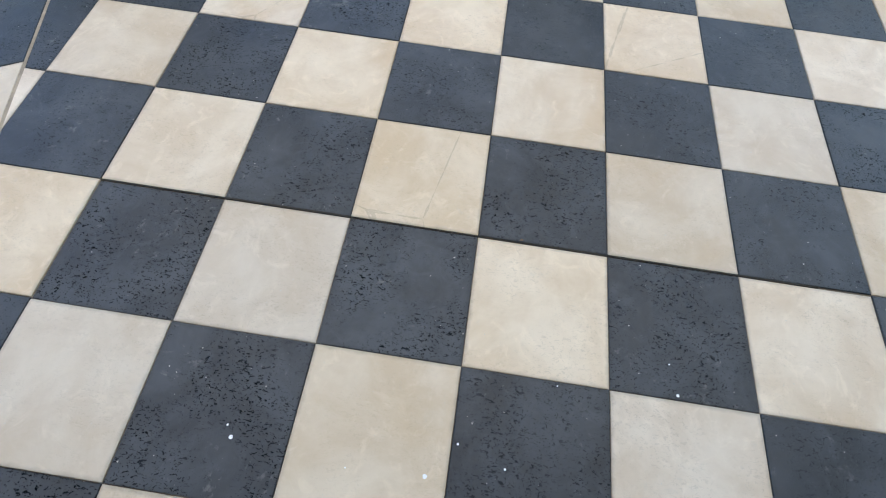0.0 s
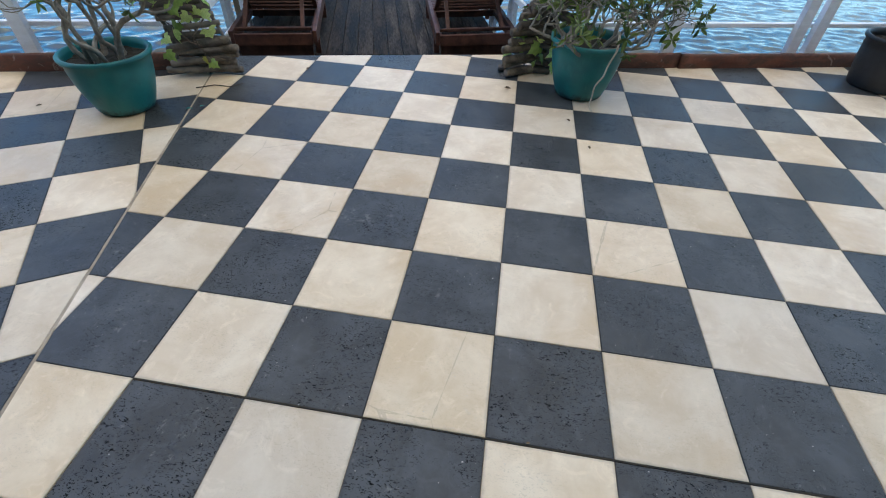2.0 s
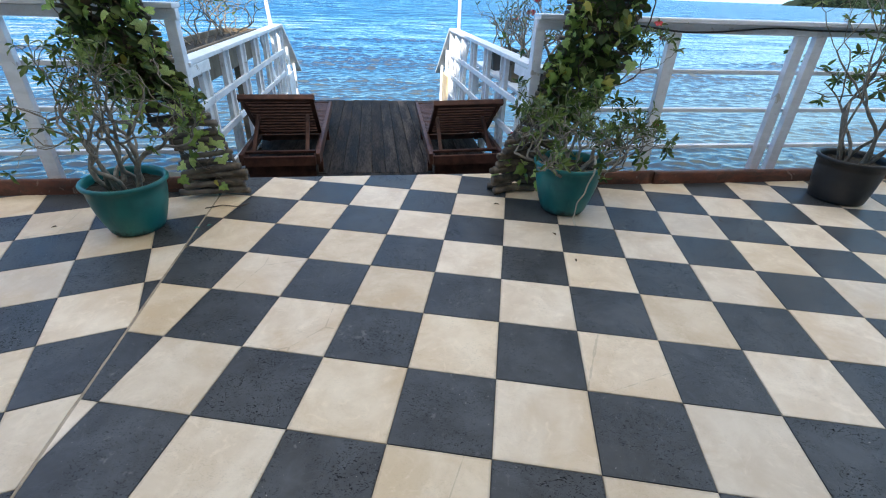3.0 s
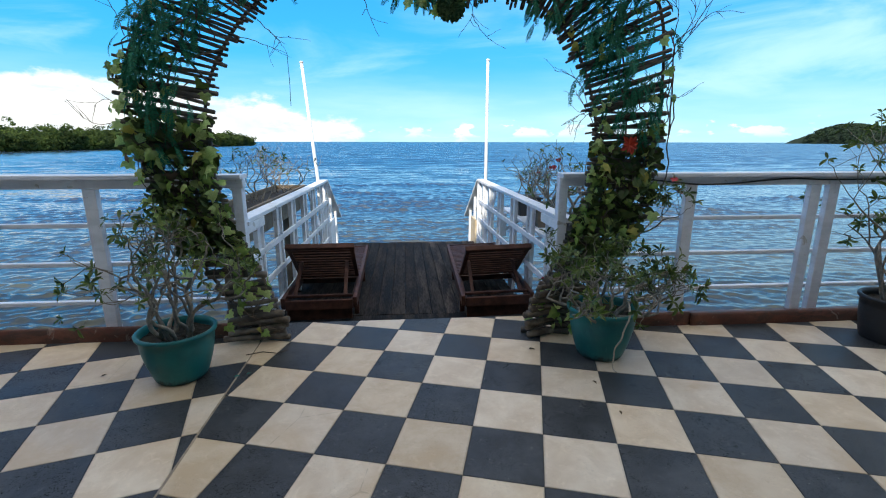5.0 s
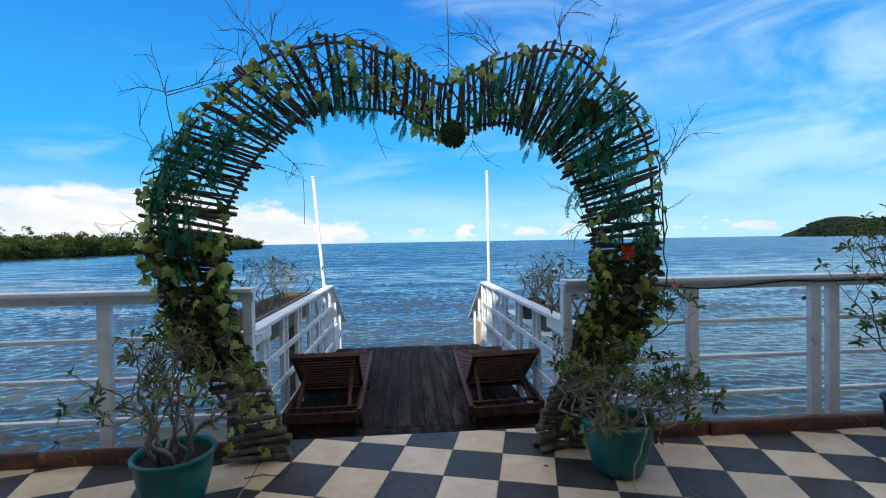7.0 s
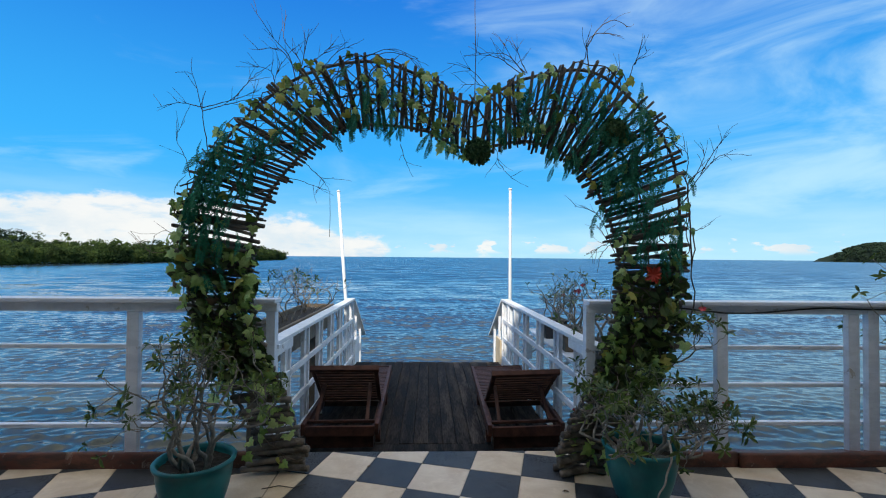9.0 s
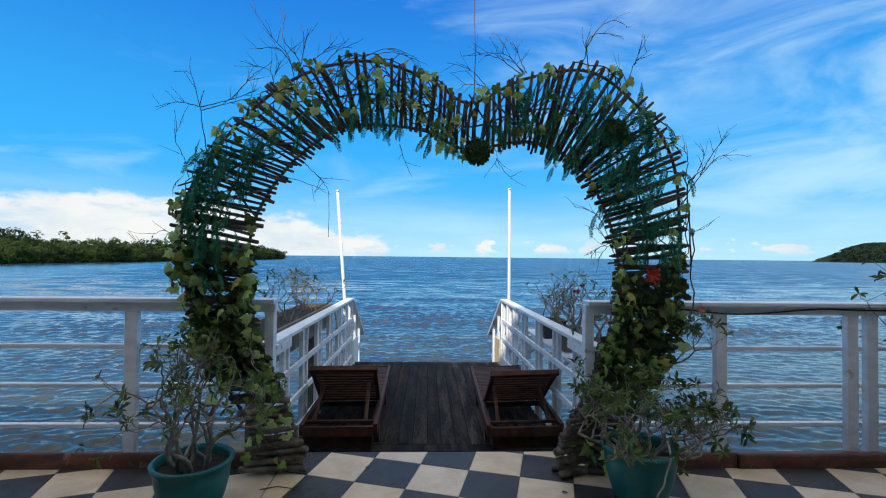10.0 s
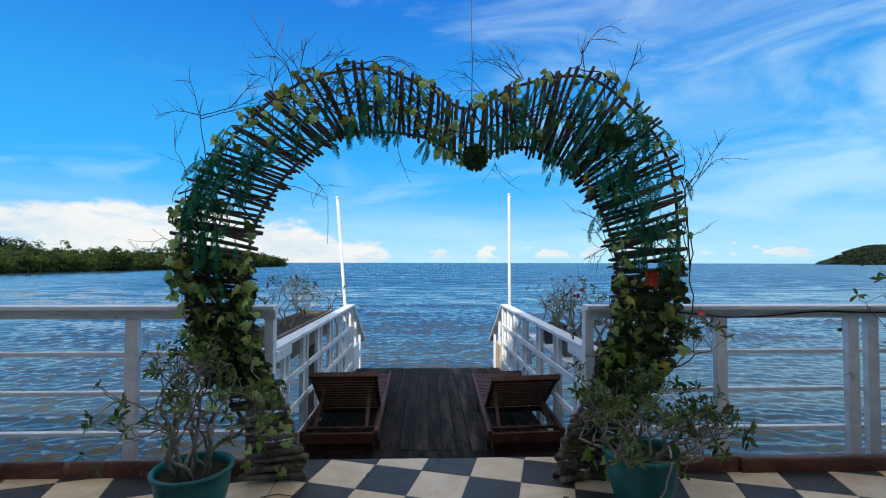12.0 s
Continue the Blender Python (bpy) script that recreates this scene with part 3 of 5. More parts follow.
side_railing(-1.662, 1, (2.09, 2.64, 3.17, 3.72, 4.24, 4.72, 5.12), "white painted deck railing, worn, running on down a stair")
side_railing(0.618, -1, (2.00, 2.54, 3.15, 3.77, 4.30, 4.72, 5.14), "white painted deck railing, worn, running on down a stair", 1.0)
stair = thing("stair", (-0.52, DECK_END + 0.02, DECK_Z), "wooden stair down to the water", "stair", kind="structure")
for k in range(5):
    part("tread", boxed(-1.05, 0.01 + 0.27 * k, -0.21 - 0.175 * k, 1.05, 0.29 + 0.27 * k, -0.175 - 0.175 * k, 0.005), DECK, stair)

for x, top, label in ((-1.752, (-0.122, 0, 1.533), "white pole leaning slightly at the deck's end"), (0.662, (-0.006, 0, 1.598), "white upright pole at the deck's end")):
    pole = thing("pole", (x, 5.18, DECK_Z), label, "pole", "deck poles")
    bm = bmesh.new()
    foot = Vector((0.0, 0, -0.9)) if x > 0 else Vector((0.14, 0, -0.9))
    tube(bm, [foot, Vector((0, 0, 1.015)), Vector(top) + Vector((0, 0, 1.015))], [0.024, 0.023, 0.020], 12)
    smooth(part("shaft", bm, POLE, pole))
    part("cap", lathe([(0.026, 0.0), (0.028, 0.010), (0.018, 0.024)], 12), WHITE, pole).location = Vector(top) + Vector((0, 0, 1.013))


# ---- sun loungers ----
def lounger(x, y, turn, label, lift=0.0, head_z=0.618, sway=0.0):
    """A slatted lounger: local y runs to its foot, the raised back is at the near end."""
    L = thing("sun_lounger", (x, y, DECK_Z), label, "sun lounger", "deck loungers", turn=turn)
    half, length, top = 0.300, 2.03, 0.228
    L.rotation_euler = (0, -math.atan(lift / 0.6), radians(turn))
    L.location.z += lift / 2
    for s in (-1, 1):
        part("side_rail", boxed(s * half - 0.017, 0.0, top - 0.095, s * half + 0.017, length, top, 0.006), TEAK, L)
        for yy in (0.22, 1.20):
            part("leg", boxed(s * (half - 0.004) - 0.021, yy - 0.032, -s * lift / 2, s * (half - 0.004) + 0.021, yy + 0.032, top - 0.097, 0.005), TEAK, L)
    part("end_rail", boxed(-half + 0.019, 0.0, top - 0.105, half - 0.019, 0.028, top - 0.022, 0.005), TEAK, L)
    part("end_rail", boxed(-half + 0.019, length - 0.028, top - 0.085, half - 0.019, length - 0.002, top - 0.005, 0.005), TEAK, L)
    part("cross_bar", boxed(-half + 0.019, 0.70, top - 0.085, half - 0.019, 0.725, top - 0.034, 0.004), TEAK, L)
    part("foot_panel", boxed(-half + 0.03, 0.050, 0.012, half - 0.03, 0.072, top - 0.108, 0.004), TEAK, L)
    for s in (-1, 1):
        part("ledger", boxed(s * (half - 0.030) - 0.011, 0.03, top - 0.07, s * (half - 0.030) + 0.011, length - 0.03, top - 0.036, 0.003), TEAK, L)
    yy = 0.73
    while yy < length - 0.07:
        part("slat", boxed(-half + 0.019, yy, top - 0.034, half - 0.019, yy + 0.044, top - 0.012, 0.004), TEAK, L)
        yy += 0.058
    # raised back, hinged over the cross bar; its head leans towards the near end
    hinge, head = Vector((0, 0.70, top - 0.01)), Vector((sway, 0.235, head_z))
    along = (head - hinge).normalized()
    size = (head - hinge).length
    m = Matrix((Vector((1, 0, 0)), along, Vector((1, 0, 0)).cross(along))).transposed().to_4x4()
    m.translation = hinge + Vector((sway * 0.5, 0, 0))
    back = part("backrest", boxed(-0.288, 0, -0.016, -0.254, size - 0.014, 0.020, 0.004, m), TEAK, L)
    part("stile", boxed(0.254, 0, -0.016, 0.288, size - 0.014, 0.020, 0.004, m), TEAK, back)
    part("head_rail", boxed(-0.298, size - 0.012, -0.020, 0.298, size + 0.032, 0.026, 0.006, m), TEAK, back)
    for k in range(11):
        part("slat", boxed(-0.254, 0.010 + k * 0.0530, -0.010, 0.254, 0.037 + k * 0.0530, 0.014, 0.003, m), TEAK, back)
    grip = hinge + along * 0.36
    for s in (-1, 1):
        part("prop", beam((s * 0.205, grip.y, grip.z - 0.02), (s * 0.212, 0.085, top - 0.008), 0.030, 0.030), TEAK, L)
    part("prop_bar", beam((-0.278, 0.082, top - 0.008), (0.278, 0.082, top - 0.008), 0.030, 0.024), TEAK, L)
    return L


lounger(-1.262, 2.270, 1.5, "slatted dark red wooden sun lounger with raised back")
lounger(0.278, 2.225, -1.5, "slatted dark red wooden sun lounger with raised back", 0.022, 0.580, 0.03)


# ---- heart-shaped arch of sticks ----
ARCH_Y = 1.36
OUTER = [(-1.66, 0.02), (-1.62, 0.23), (-1.78, 0.53), (-1.96, 0.88), (-2.06, 1.28), (-2.07, 1.68), (-1.81, 2.11), (-1.41, 2.47), (-0.95, 2.60), (-0.55, 2.49),
         (-0.29, 2.345), (0.06, 2.51), (0.49, 2.57), (0.82, 2.335), (1.04, 2.00), (1.085, 1.50), (1.055, 1.05), (0.975, 0.73), (0.77, 0.38), (0.58, 0.18), (0.56, 0.02)]
INNER = [(-1.30, 0.02), (-1.35, 0.25), (-1.46, 0.53), (-1.58, 0.81), (-1.65, 1.21), (-1.61, 1.58), (-1.40, 1.92), (-1.13, 2.13), (-0.91, 2.17), (-0.57, 2.14),
         (-0.31, 2.03), (0.05, 2.08), (0.25, 2.03), (0.40, 1.92), (0.515, 1.77), (0.65, 1.43), (0.665, 1.08), (0.60, 0.78), (0.47, 0.50), (0.335, 0.24), (0.28, 0.02)]
CENTRE = (-0.5, ARCH_Y, floor_z(ARCH_Y))


def on_arch(t, across, out=0.0):
    """A place on the arch: t from foot to foot, across from 0 (inside) to 1 (outside), out towards the terrace."""
    a, b = spline(INNER, t), spline(OUTER, t)
    p = a + (b - a) * across
    return Vector((p.x - CENTRE[0], -out - 0.05 * (across - 0.5), p.y))


arch = thing("heart_arch", CENTRE, "heart-shaped garden arch of lashed brown sticks", "arch")
chance = random.Random(5)
for curve, rad in ((0.06, 0.010), (0.965, 0.010), (0.5, 0.006)):
    bm = bmesh.new()
    pts = [on_arch(k / 160, curve, -0.03) for k in range(161)]
    tube(bm, pts, [rad] * len(pts), 7)
    smooth(part("hoop", bm, STICK, arch))
fine_t = np.linspace(0, 1, 800)
run = np.array([on_arch(t, 0.6) for t in fine_t])
run = np.concatenate([[0.0], np.cumsum(np.linalg.norm(np.diff(run, axis=0), axis=1))])


def arch_stick(name, t, r, depth, slant):
    a = on_arch(t, chance.uniform(-0.10, 0.02), depth)
    b = on_arch(min(1, max(0, t + chance.uniform(-slant, slant))), chance.uniform(0.97, 1.09), depth)
    bm = bmesh.new()
    mid = (a + b) / 2 + Vector((chance.uniform(-1, 1), chance.uniform(-1, 1), chance.uniform(-1, 1))) * 0.009
    tube(bm, [a, a.lerp(b, 0.02), mid, a.lerp(b, 0.98), b], [r * 0.85, r, r * chance.uniform(0.92, 1.1), r * 0.95, r * 0.8], 7)
    smooth(part(name, bm, STICK, arch))


at = 0.02
while at < run[-1]:
    t = float(np.interp(at, run, fine_t))
    if t < 0.12 or t > 0.88:
        thick, apart = (0.015, 0.023), (0.040, 0.056)
    elif t < 0.25 or t > 0.71:
        thick, apart = (0.0110, 0.0170), (0.031, 0.043)
    elif t < 0.36:
        thick, apart = (0.0085, 0.0125), (0.030, 0.041)
    else:
        thick, apart = (0.0080, 0.0140), (0.031, 0.046)
    arch_stick("stick", t, chance.uniform(*thick), 0.005, 0.004)
    at += chance.uniform(*apart)
# a second, thinner layer behind the first
for k in range(28):
    arch_stick("back_stick", chance.uniform(0.20, 0.80), chance.uniform(0.005, 0.009), -0.065, 0.012)


for k in range(16):
    t = chance.uniform(0.18, 0.82)
    a, b = on_arch(t, chance.uniform(-0.05, 0.3), 0.02), on_arch(min(0.9, t + chance.choice((-1, 1)) * chance.uniform(0.02, 0.045)), chance.uniform(0.7, 1.1), 0.03)
    bm = bmesh.new()
    tube(bm, [a, (a + b) / 2 + Vector((chance.uniform(-1, 1), 0, chance.uniform(-1, 1))) * 0.02, b], [0.007, 0.006, 0.005], 6)
    smooth(part("cross_stick", bm, STICK, arch))


# ---- pots and plants ----
def pot(x, y, height, rim, foot, mat, label):
    P = thing("flower_pot", (x, y, floor_z(y)), label, "pot", "potted plants")
    belly = [(foot + (rim - 0.014 - foot) * (1 - (1 - u) ** 1.75), height * 0.90 * u) for u in (0.06, 0.14, 0.24, 0.36, 0.5, 0.66, 0.82, 1.0)]
    prof = [(foot - 0.014, 0.0), (foot - 0.002, 0.004)] + belly + [(rim, height * 0.92), (rim + 0.003, height - 0.008),
            (rim - 0.004, height), (rim - 0.018, height - 0.004), (rim - 0.024, height * 0.90), (foot + (rim - foot) * 0.75, height * 0.80)]
    smooth(part("body", lathe(prof, 48), mat, P))
    bm = bmesh.new()
    bmesh.ops.create_grid(bm, x_segments=16, y_segments=16, size=1)
    for v in bm.verts:
        v.co.x, v.co.y = v.co.x * math.sqrt(1 - v.co.y ** 2 / 2), v.co.y * math.sqrt(1 - v.co.x ** 2 / 2)
        v.co = Vector((v.co.x * rim * 0.89, v.co.y * rim * 0.89, height * 0.84 + 0.012 * noise.noise(v.co * 5)))
    part("soil", bm, SOIL, P)
    return P


pot(-1.776, 0.970, 0.285, 0.200, 0.126, TEAL, "teal plastic flower pot with a rolled rim")
pot(0.664, 1.050, 0.315, 0.208, 0.128, TEAL, "teal plastic flower pot with a rolled rim")
pot(2.68, 1.09, 0.300, 0.205, 0.160, BLACK, "black plastic nursery pot")


def leaf_blade(bm, at, along, up, size, wide=0.42, fold=0.2):
    """One pointed leaf of two halves, folded at its midrib."""
    side = along.cross(up).normalized()
    nrm = side.cross(along)
    rib = [at + along * size * u - nrm * size * 0.12 * u * u for u in (0, 0.5, 1.0)]
    edge = [at + along * size * u + side * s * size * wide * 0.5 + nrm * fold * size * wide * 0.5 for s in (-1, 1) for u in (0.35, 0.72)]
    v = [bm.verts.new(p) for p in rib + edge]
    for e0, e1 in ((3, 4), (5, 6)):
        bm.faces.new((v[0], v[e0], v[e1], v[1]))
        bm.faces.new((v[1], v[e1], v[2]))


def bush(name, x, y, z, seed, reach, height, stems, label, leafy=1.0, leaf=0.05, lean=(0, 0), mat=None, bare=None, rise=0.35, thick=0.011, blooms=0, category="shrub", wander=0.58, west=-9.0, low=0.17, fork=0.6, petal=0.026):
    """A shrub of crooked stems that fork, with tufts of leaves at the tips."""
    B = thing(name, (x, y, z), label, category, "shrubs")
    rnd = random.Random(seed)
    leaves, tips = bmesh.new(), []

    def tuft(p, way, count):
        side = way.orthogonal().normalized()
        other = way.cross(side)
        spin = rnd.uniform(0, 6.28)
        for q in range(count):
            a = spin + q * 2.4 + rnd.uniform(-0.3, 0.3)
            d = (way * rnd.uniform(0.05, 0.9) + (side * math.cos(a) + other * math.sin(a)) + Vector((0, 0, rnd.uniform(-0.35, 0.25)))).normalized()
            leaf_blade(leaves, p - way * rnd.uniform(0, 0.012), d, (way + Vector((0, 0, 0.4))).normalized(), leaf * rnd.uniform(0.6, 1.4), 0.30)

    def grow(wood, p, way, size, rad, level):
        steps = 6
        pts, rads = [p.copy()], [rad]
        for k in range(steps):
            way = (way + Vector((rnd.uniform(-1, 1), rnd.uniform(-1, 1), rnd.uniform(-0.7, 0.8))) * wander).normalized()
            if p.x < west:
                way.x = abs(way.x)
            if p.z < low:
                way.z = abs(way.z) + 0.1
            p = p + way * size / steps
            pts.append(p.copy()), rads.append(rad * (1 - 0.3 * (k + 1) / steps) * rnd.uniform(0.86, 1.16))
            if level >= 2 and rnd.random() < 0.05 * leafy:
                tuft(p, way, 2)
        if category == "branch" and level > 0:
            limb = bmesh.new()
            tube(limb, pts, rads, 6 if level < 2 else 5)
            smooth(part("limb", limb, bare or BRANCH, B))
        else:
            tube(wood, pts, rads, 6 if level < 2 else 5)
        if level >= 3:
            tips.append((p, way))
            if rnd.random() < 0.92 * leafy:
                tuft(p, way, int(4 + 6 * leafy * rnd.random()))
            return
        for _ in range(2 if rnd.random() < fork else 3):
            turn = Vector((rnd.uniform(-1, 1), rnd.uniform(-1, 1), rnd.uniform(-0.5, 0.7)))
            grow(wood, p, (way + turn * 1.0).normalized(), size * rnd.uniform(0.66, 0.92), rads[-1] * 0.78, level + 1)

    for k in range(stems):
        a = 2 * math.pi * (k + rnd.random() * 0.6) / stems
        way = Vector((math.cos(a) * reach + lean[0], math.sin(a) * reach * 0.8 + lean[1], rise + height * rnd.uniform(0.5, 1.2))).normalized()
        wood = bmesh.new()
        grow(wood, Vector((math.cos(a) * 0.06, math.sin(a) * 0.06, -0.03)), way, height * 0.36, thick * rnd.uniform(0.8, 1.2), 0)
        smooth(part("stem", wood, bare or BRANCH, B))
    part("foliage", leaves, mat or BUSH, B, kind="stuff")
    for k in range(blooms):
        p, way = tips[rnd.randrange(len(tips))]
        petals = bmesh.new()
        for q in range(5):
            d = Vector((math.cos(q * 1.257), math.sin(q * 1.257) * 0.8 - 0.3, math.sin(q * 1.257 + 0.6) * 0.6 + 0.2)).normalized()
            leaf_blade(petals, p, d, way, petal, 0.75)
        part("flower", petals, PINK, B, "small red five-petalled flower")
    return B


bush("potted_shrub", -1.776, 0.970, 0.258, 128, 0.55, 0.76, 10, "grey crooked-stemmed shrub with small dark leaves, growing in a teal pot", 0.95, 0.041, lean=(0.04, 0.0), thick=0.0130, west=-0.40, fork=0.70)
bush("potted_shrub", 0.664, 1.050, 0.285, 114, 1.0, 0.58, 14, "leafy crooked-stemmed shrub spilling over a teal pot", 0.95, 0.047, lean=(0.08, 0.06), thick=0.0130, blooms=3, rise=-0.06, low=0.10, west=-0.30)
bush("potted_shrub", 2.68, 1.09, 0.275, 31, 0.30, 1.20, 8, "tall leafy shrub with red flowers, growing in a black pot", 1.25, 0.056, lean=(0.12, 0), blooms=4, wander=0.44, west=-0.12, rise=0.6)
# one long branch of the black pot's shrub leans out over the terrace
bush("leafy_branch", 2.66, 1.09, 0.275, 86, 0.05, 1.28, 1, "long thin leafy branch leaning out of a black pot", 0.85, 0.048, lean=(-0.62, 0.0), rise=0.35, thick=0.009, category="branch", wander=0.22, fork=0.9, low=0.85)
root = thing("hanging_root", (0.700, 0.826, 0.342), "pale dry root hanging down the side of a teal pot", "root")
bm = bmesh.new()
pts = [Vector((0.055, 0.10, 0.055)), Vector((0.030, 0.03, 0.045)), Vector((0.018, 0.0, -0.01)), Vector((0.0, 0.010, -0.08)), Vector((-0.008, 0.016, -0.14)), Vector((-0.030, 0.035, -0.20)), Vector((-0.030, 0.040, -0.26)), Vector((-0.042, 0.020, -0.312)), Vector((-0.036, -0.02, -0.320))]
tube(bm, [spline(pts, k / 30) for k in range(31)], [0.0062 - 0.00010 * k for k in range(31)], 7)
smooth(part("strand", bm, ROOT, root))


# ---- logs, ivy, ferns and twigs on the arch ----
rnd = random.Random(17)
for side, x0, x1, yy, tilt in ((0, -1.655, -1.300, 1.395, 0.03), (1, 0.255, 0.565, 1.345, -0.06)):
    z = 0.028
    for k in range(5 if side == 0 else 9):
        r = rnd.uniform(0.016, 0.025)
        dx = rnd.uniform(-0.03, 0.03) + (k > 4) * (k - 4) * (-0.035 if side == 0 else 0.03)
        bm = bmesh.new()
        a = Vector((x0 + dx - CENTRE[0], yy + rnd.uniform(-0.012, 0.012) - ARCH_Y + tilt, z + rnd.uniform(-0.006, 0.006)))
        b = Vector((x1 + dx * 0.6 + rnd.uniform(-0.03, 0.02) - CENTRE[0], yy + rnd.uniform(-0.012, 0.012) - ARCH_Y - tilt, z + rnd.uniform(-0.006, 0.006)))
        tube(bm, [a, a.lerp(b, 0.02), a.lerp(b, 0.5) + Vector((0, 0, rnd.uniform(-0.004, 0.004))), a.lerp(b, 0.98), b], [r * 0.85, r, r * rnd.uniform(0.95, 1.08), r * 0.97, r * 0.82], 10)
        smooth(part("log", bm, LOG, arch, "thicker bark-covered log"))
        z += r * 1.85 + 0.004


def lobed_leaf(seed):
    """A thick-cut ivy leaf of five lobes, about 1 unit wide, hanging along -z and facing -y."""
    r = random.Random(seed)
    outline = [(0.0, 0.0), (0.20, 0.18), (0.36, 0.12), (0.66, -0.14), (0.42, -0.24), (0.44, -0.52), (0.17, -0.66), (0.0, -1.06),
               (-0.17, -0.66), (-0.44, -0.52), (-0.42, -0.24), (-0.66, -0.14), (-0.36, 0.12), (-0.20, 0.18)]
    bm = bmesh.new()
    ring = [bm.verts.new((x * r.uniform(0.9, 1.1), 0.42 * abs(x) + 0.26 * z * z + r.uniform(-0.06, 0.06), z)) for x, z in outline]
    heart, mid = bm.verts.new((0, -0.05, -0.12)), bm.verts.new((0, -0.02, -0.45))
    for k in range(len(ring)):
        a, b = ring[k], ring[(k + 1) % len(ring)]
        hub = mid if 4 <= k <= 9 else heart
        bm.faces.new((hub, a, b))
    bm.faces.new((heart, ring[4], mid)), bm.faces.new((heart, mid, ring[10]))
    bmesh.ops.recalc_face_normals(bm, faces=bm.faces)
    mesh = bpy.data.meshes.new("ivy_leaf")
    bm.to_mesh(mesh)
    bm.free()
    for p in mesh.polygons:
        p.use_smooth = True
    return mesh


LEAVES = [lobed_leaf(k) for k in range(4)]
for mesh in LEAVES[:3]:
    mesh.materials.append(IVY)
LEAVES[3].materials.append(IVY_DARK)
YELLOW = lobed_leaf(9)
YELLOW.materials.append(IVY_YELLOW)
DEAD = lobed_leaf(12)
DEAD.materials.append(LITTER)


def leaf_pose(p, rnd, size, spread=1.15):
    turn = Euler((rnd.uniform(-0.6, 0.9) * spread, rnd.uniform(-0.9, 0.9) * spread, rnd.uniform(-0.9, 0.9) * spread)).to_matrix().to_4x4()
    return Matrix.Translation(p) @ turn @ Matrix.Scale(size * rnd.uniform(0.65, 1.3), 4)


def ivy(label, seed, t0, t1, count, size, spread=(-0.08, 1.10), yellow=0.1, dark=0.2, backing=0, strands=3, edges=0.5, trails=(), thick=(0, 1)):
    """A vine wound along a stretch of the arch: strands, single leaves and, where it is thick, a mass of inner leaves
    in a shade-dark colour.
    """
    V = thing("ivy_vine", CENTRE, label, "vine", "vines on the arch")
    rnd = random.Random(seed)
    for k in range(strands):
        bm = bmesh.new()
        steps = max(8, int(70 * (t1 - t0) / 0.2))
        phase, base, swing, pace = rnd.uniform(0, 6), rnd.uniform(0.2, 0.85), rnd.uniform(0.12, 0.38), rnd.uniform(0.15, 0.38)
        pts = [on_arch(t0 + (t1 - t0) * j / steps, min(1.0, max(0.0, base + swing * math.sin(phase + j * pace) + rnd.uniform(-0.03, 0.03))), 0.03 + 0.02 * math.sin(j * 0.8 + k)) for j in range(steps + 1)]
        tube(bm, pts, [rnd.uniform(0.0022, 0.0042)] * len(pts), 5)
        part("strand", bm, TWIG, V)
    for k in range(count):
        t = t0 + (t1 - t0) * rnd.random()
        chance = rnd.random()
        mesh = YELLOW if chance < yellow else DEAD if chance < yellow + 0.03 else LEAVES[3] if chance < yellow + dark else LEAVES[rnd.randrange(3)]
        across = rnd.uniform(*spread)
        if mesh not in (LEAVES[3], DEAD) and rnd.random() < edges:
            across = rnd.choice((spread[0] + 0.12, spread[1] - 0.12)) + rnd.gauss(0, 0.08)
        p = on_arch(t, across, rnd.uniform(0.02, 0.10))
        child("leaf", mesh, V, leaf_pose(p, rnd, size))
    for x, z0, z1 in trails:
        bm = bmesh.new()
        pts = [Vector((x - CENTRE[0] + 0.02 * math.sin(j * 0.7 + x) + rnd.uniform(-0.006, 0.006), -0.03 - 0.03 * math.sin(j * 0.3), z0 + (z1 - z0) * j / 14)) for j in range(15)]
        tube(bm, pts, [0.0042] * 15, 5)
        part("trailing_strand", bm, TWIG, V)
    # filler leaves whose dark colour stands for shadow between the sticks
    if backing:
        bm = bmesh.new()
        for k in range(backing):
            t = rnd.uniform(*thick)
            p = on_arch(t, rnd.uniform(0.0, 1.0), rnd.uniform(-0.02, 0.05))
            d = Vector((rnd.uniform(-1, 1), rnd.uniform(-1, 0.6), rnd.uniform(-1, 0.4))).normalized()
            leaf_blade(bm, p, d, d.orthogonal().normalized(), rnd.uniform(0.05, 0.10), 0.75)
        part("inner_leaves", bm, IVY_INNER_SHADE, V, "inner leaves and dead litter, coloured dark for the shade inside the leg", "stuff")
    return V


LEG_IVY = "ivy with yellow-green leaves on the arch's leg of dark logs"
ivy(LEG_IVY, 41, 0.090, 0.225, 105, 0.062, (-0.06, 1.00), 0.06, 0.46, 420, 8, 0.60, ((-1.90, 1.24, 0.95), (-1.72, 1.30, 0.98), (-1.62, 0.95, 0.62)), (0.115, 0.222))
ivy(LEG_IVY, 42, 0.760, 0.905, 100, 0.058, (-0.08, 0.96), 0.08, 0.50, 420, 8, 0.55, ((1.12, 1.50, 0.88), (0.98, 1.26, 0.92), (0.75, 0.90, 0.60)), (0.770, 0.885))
FOOT_IVY = "sparse ivy with pale green leaves at the foot of the arch"
ivy(FOOT_IVY, 52, 0.020, 0.110, 20, 0.062, (0.0, 1.05), 0.10, 0.25, strands=3, edges=0.3)
ivy(FOOT_IVY, 53, 0.890, 0.985, 26, 0.062, (0.0, 1.05), 0.10, 0.25, strands=3, edges=0.3)
KNEE_IVY = "clustered ivy with pale green leaves where the arch's leg begins"
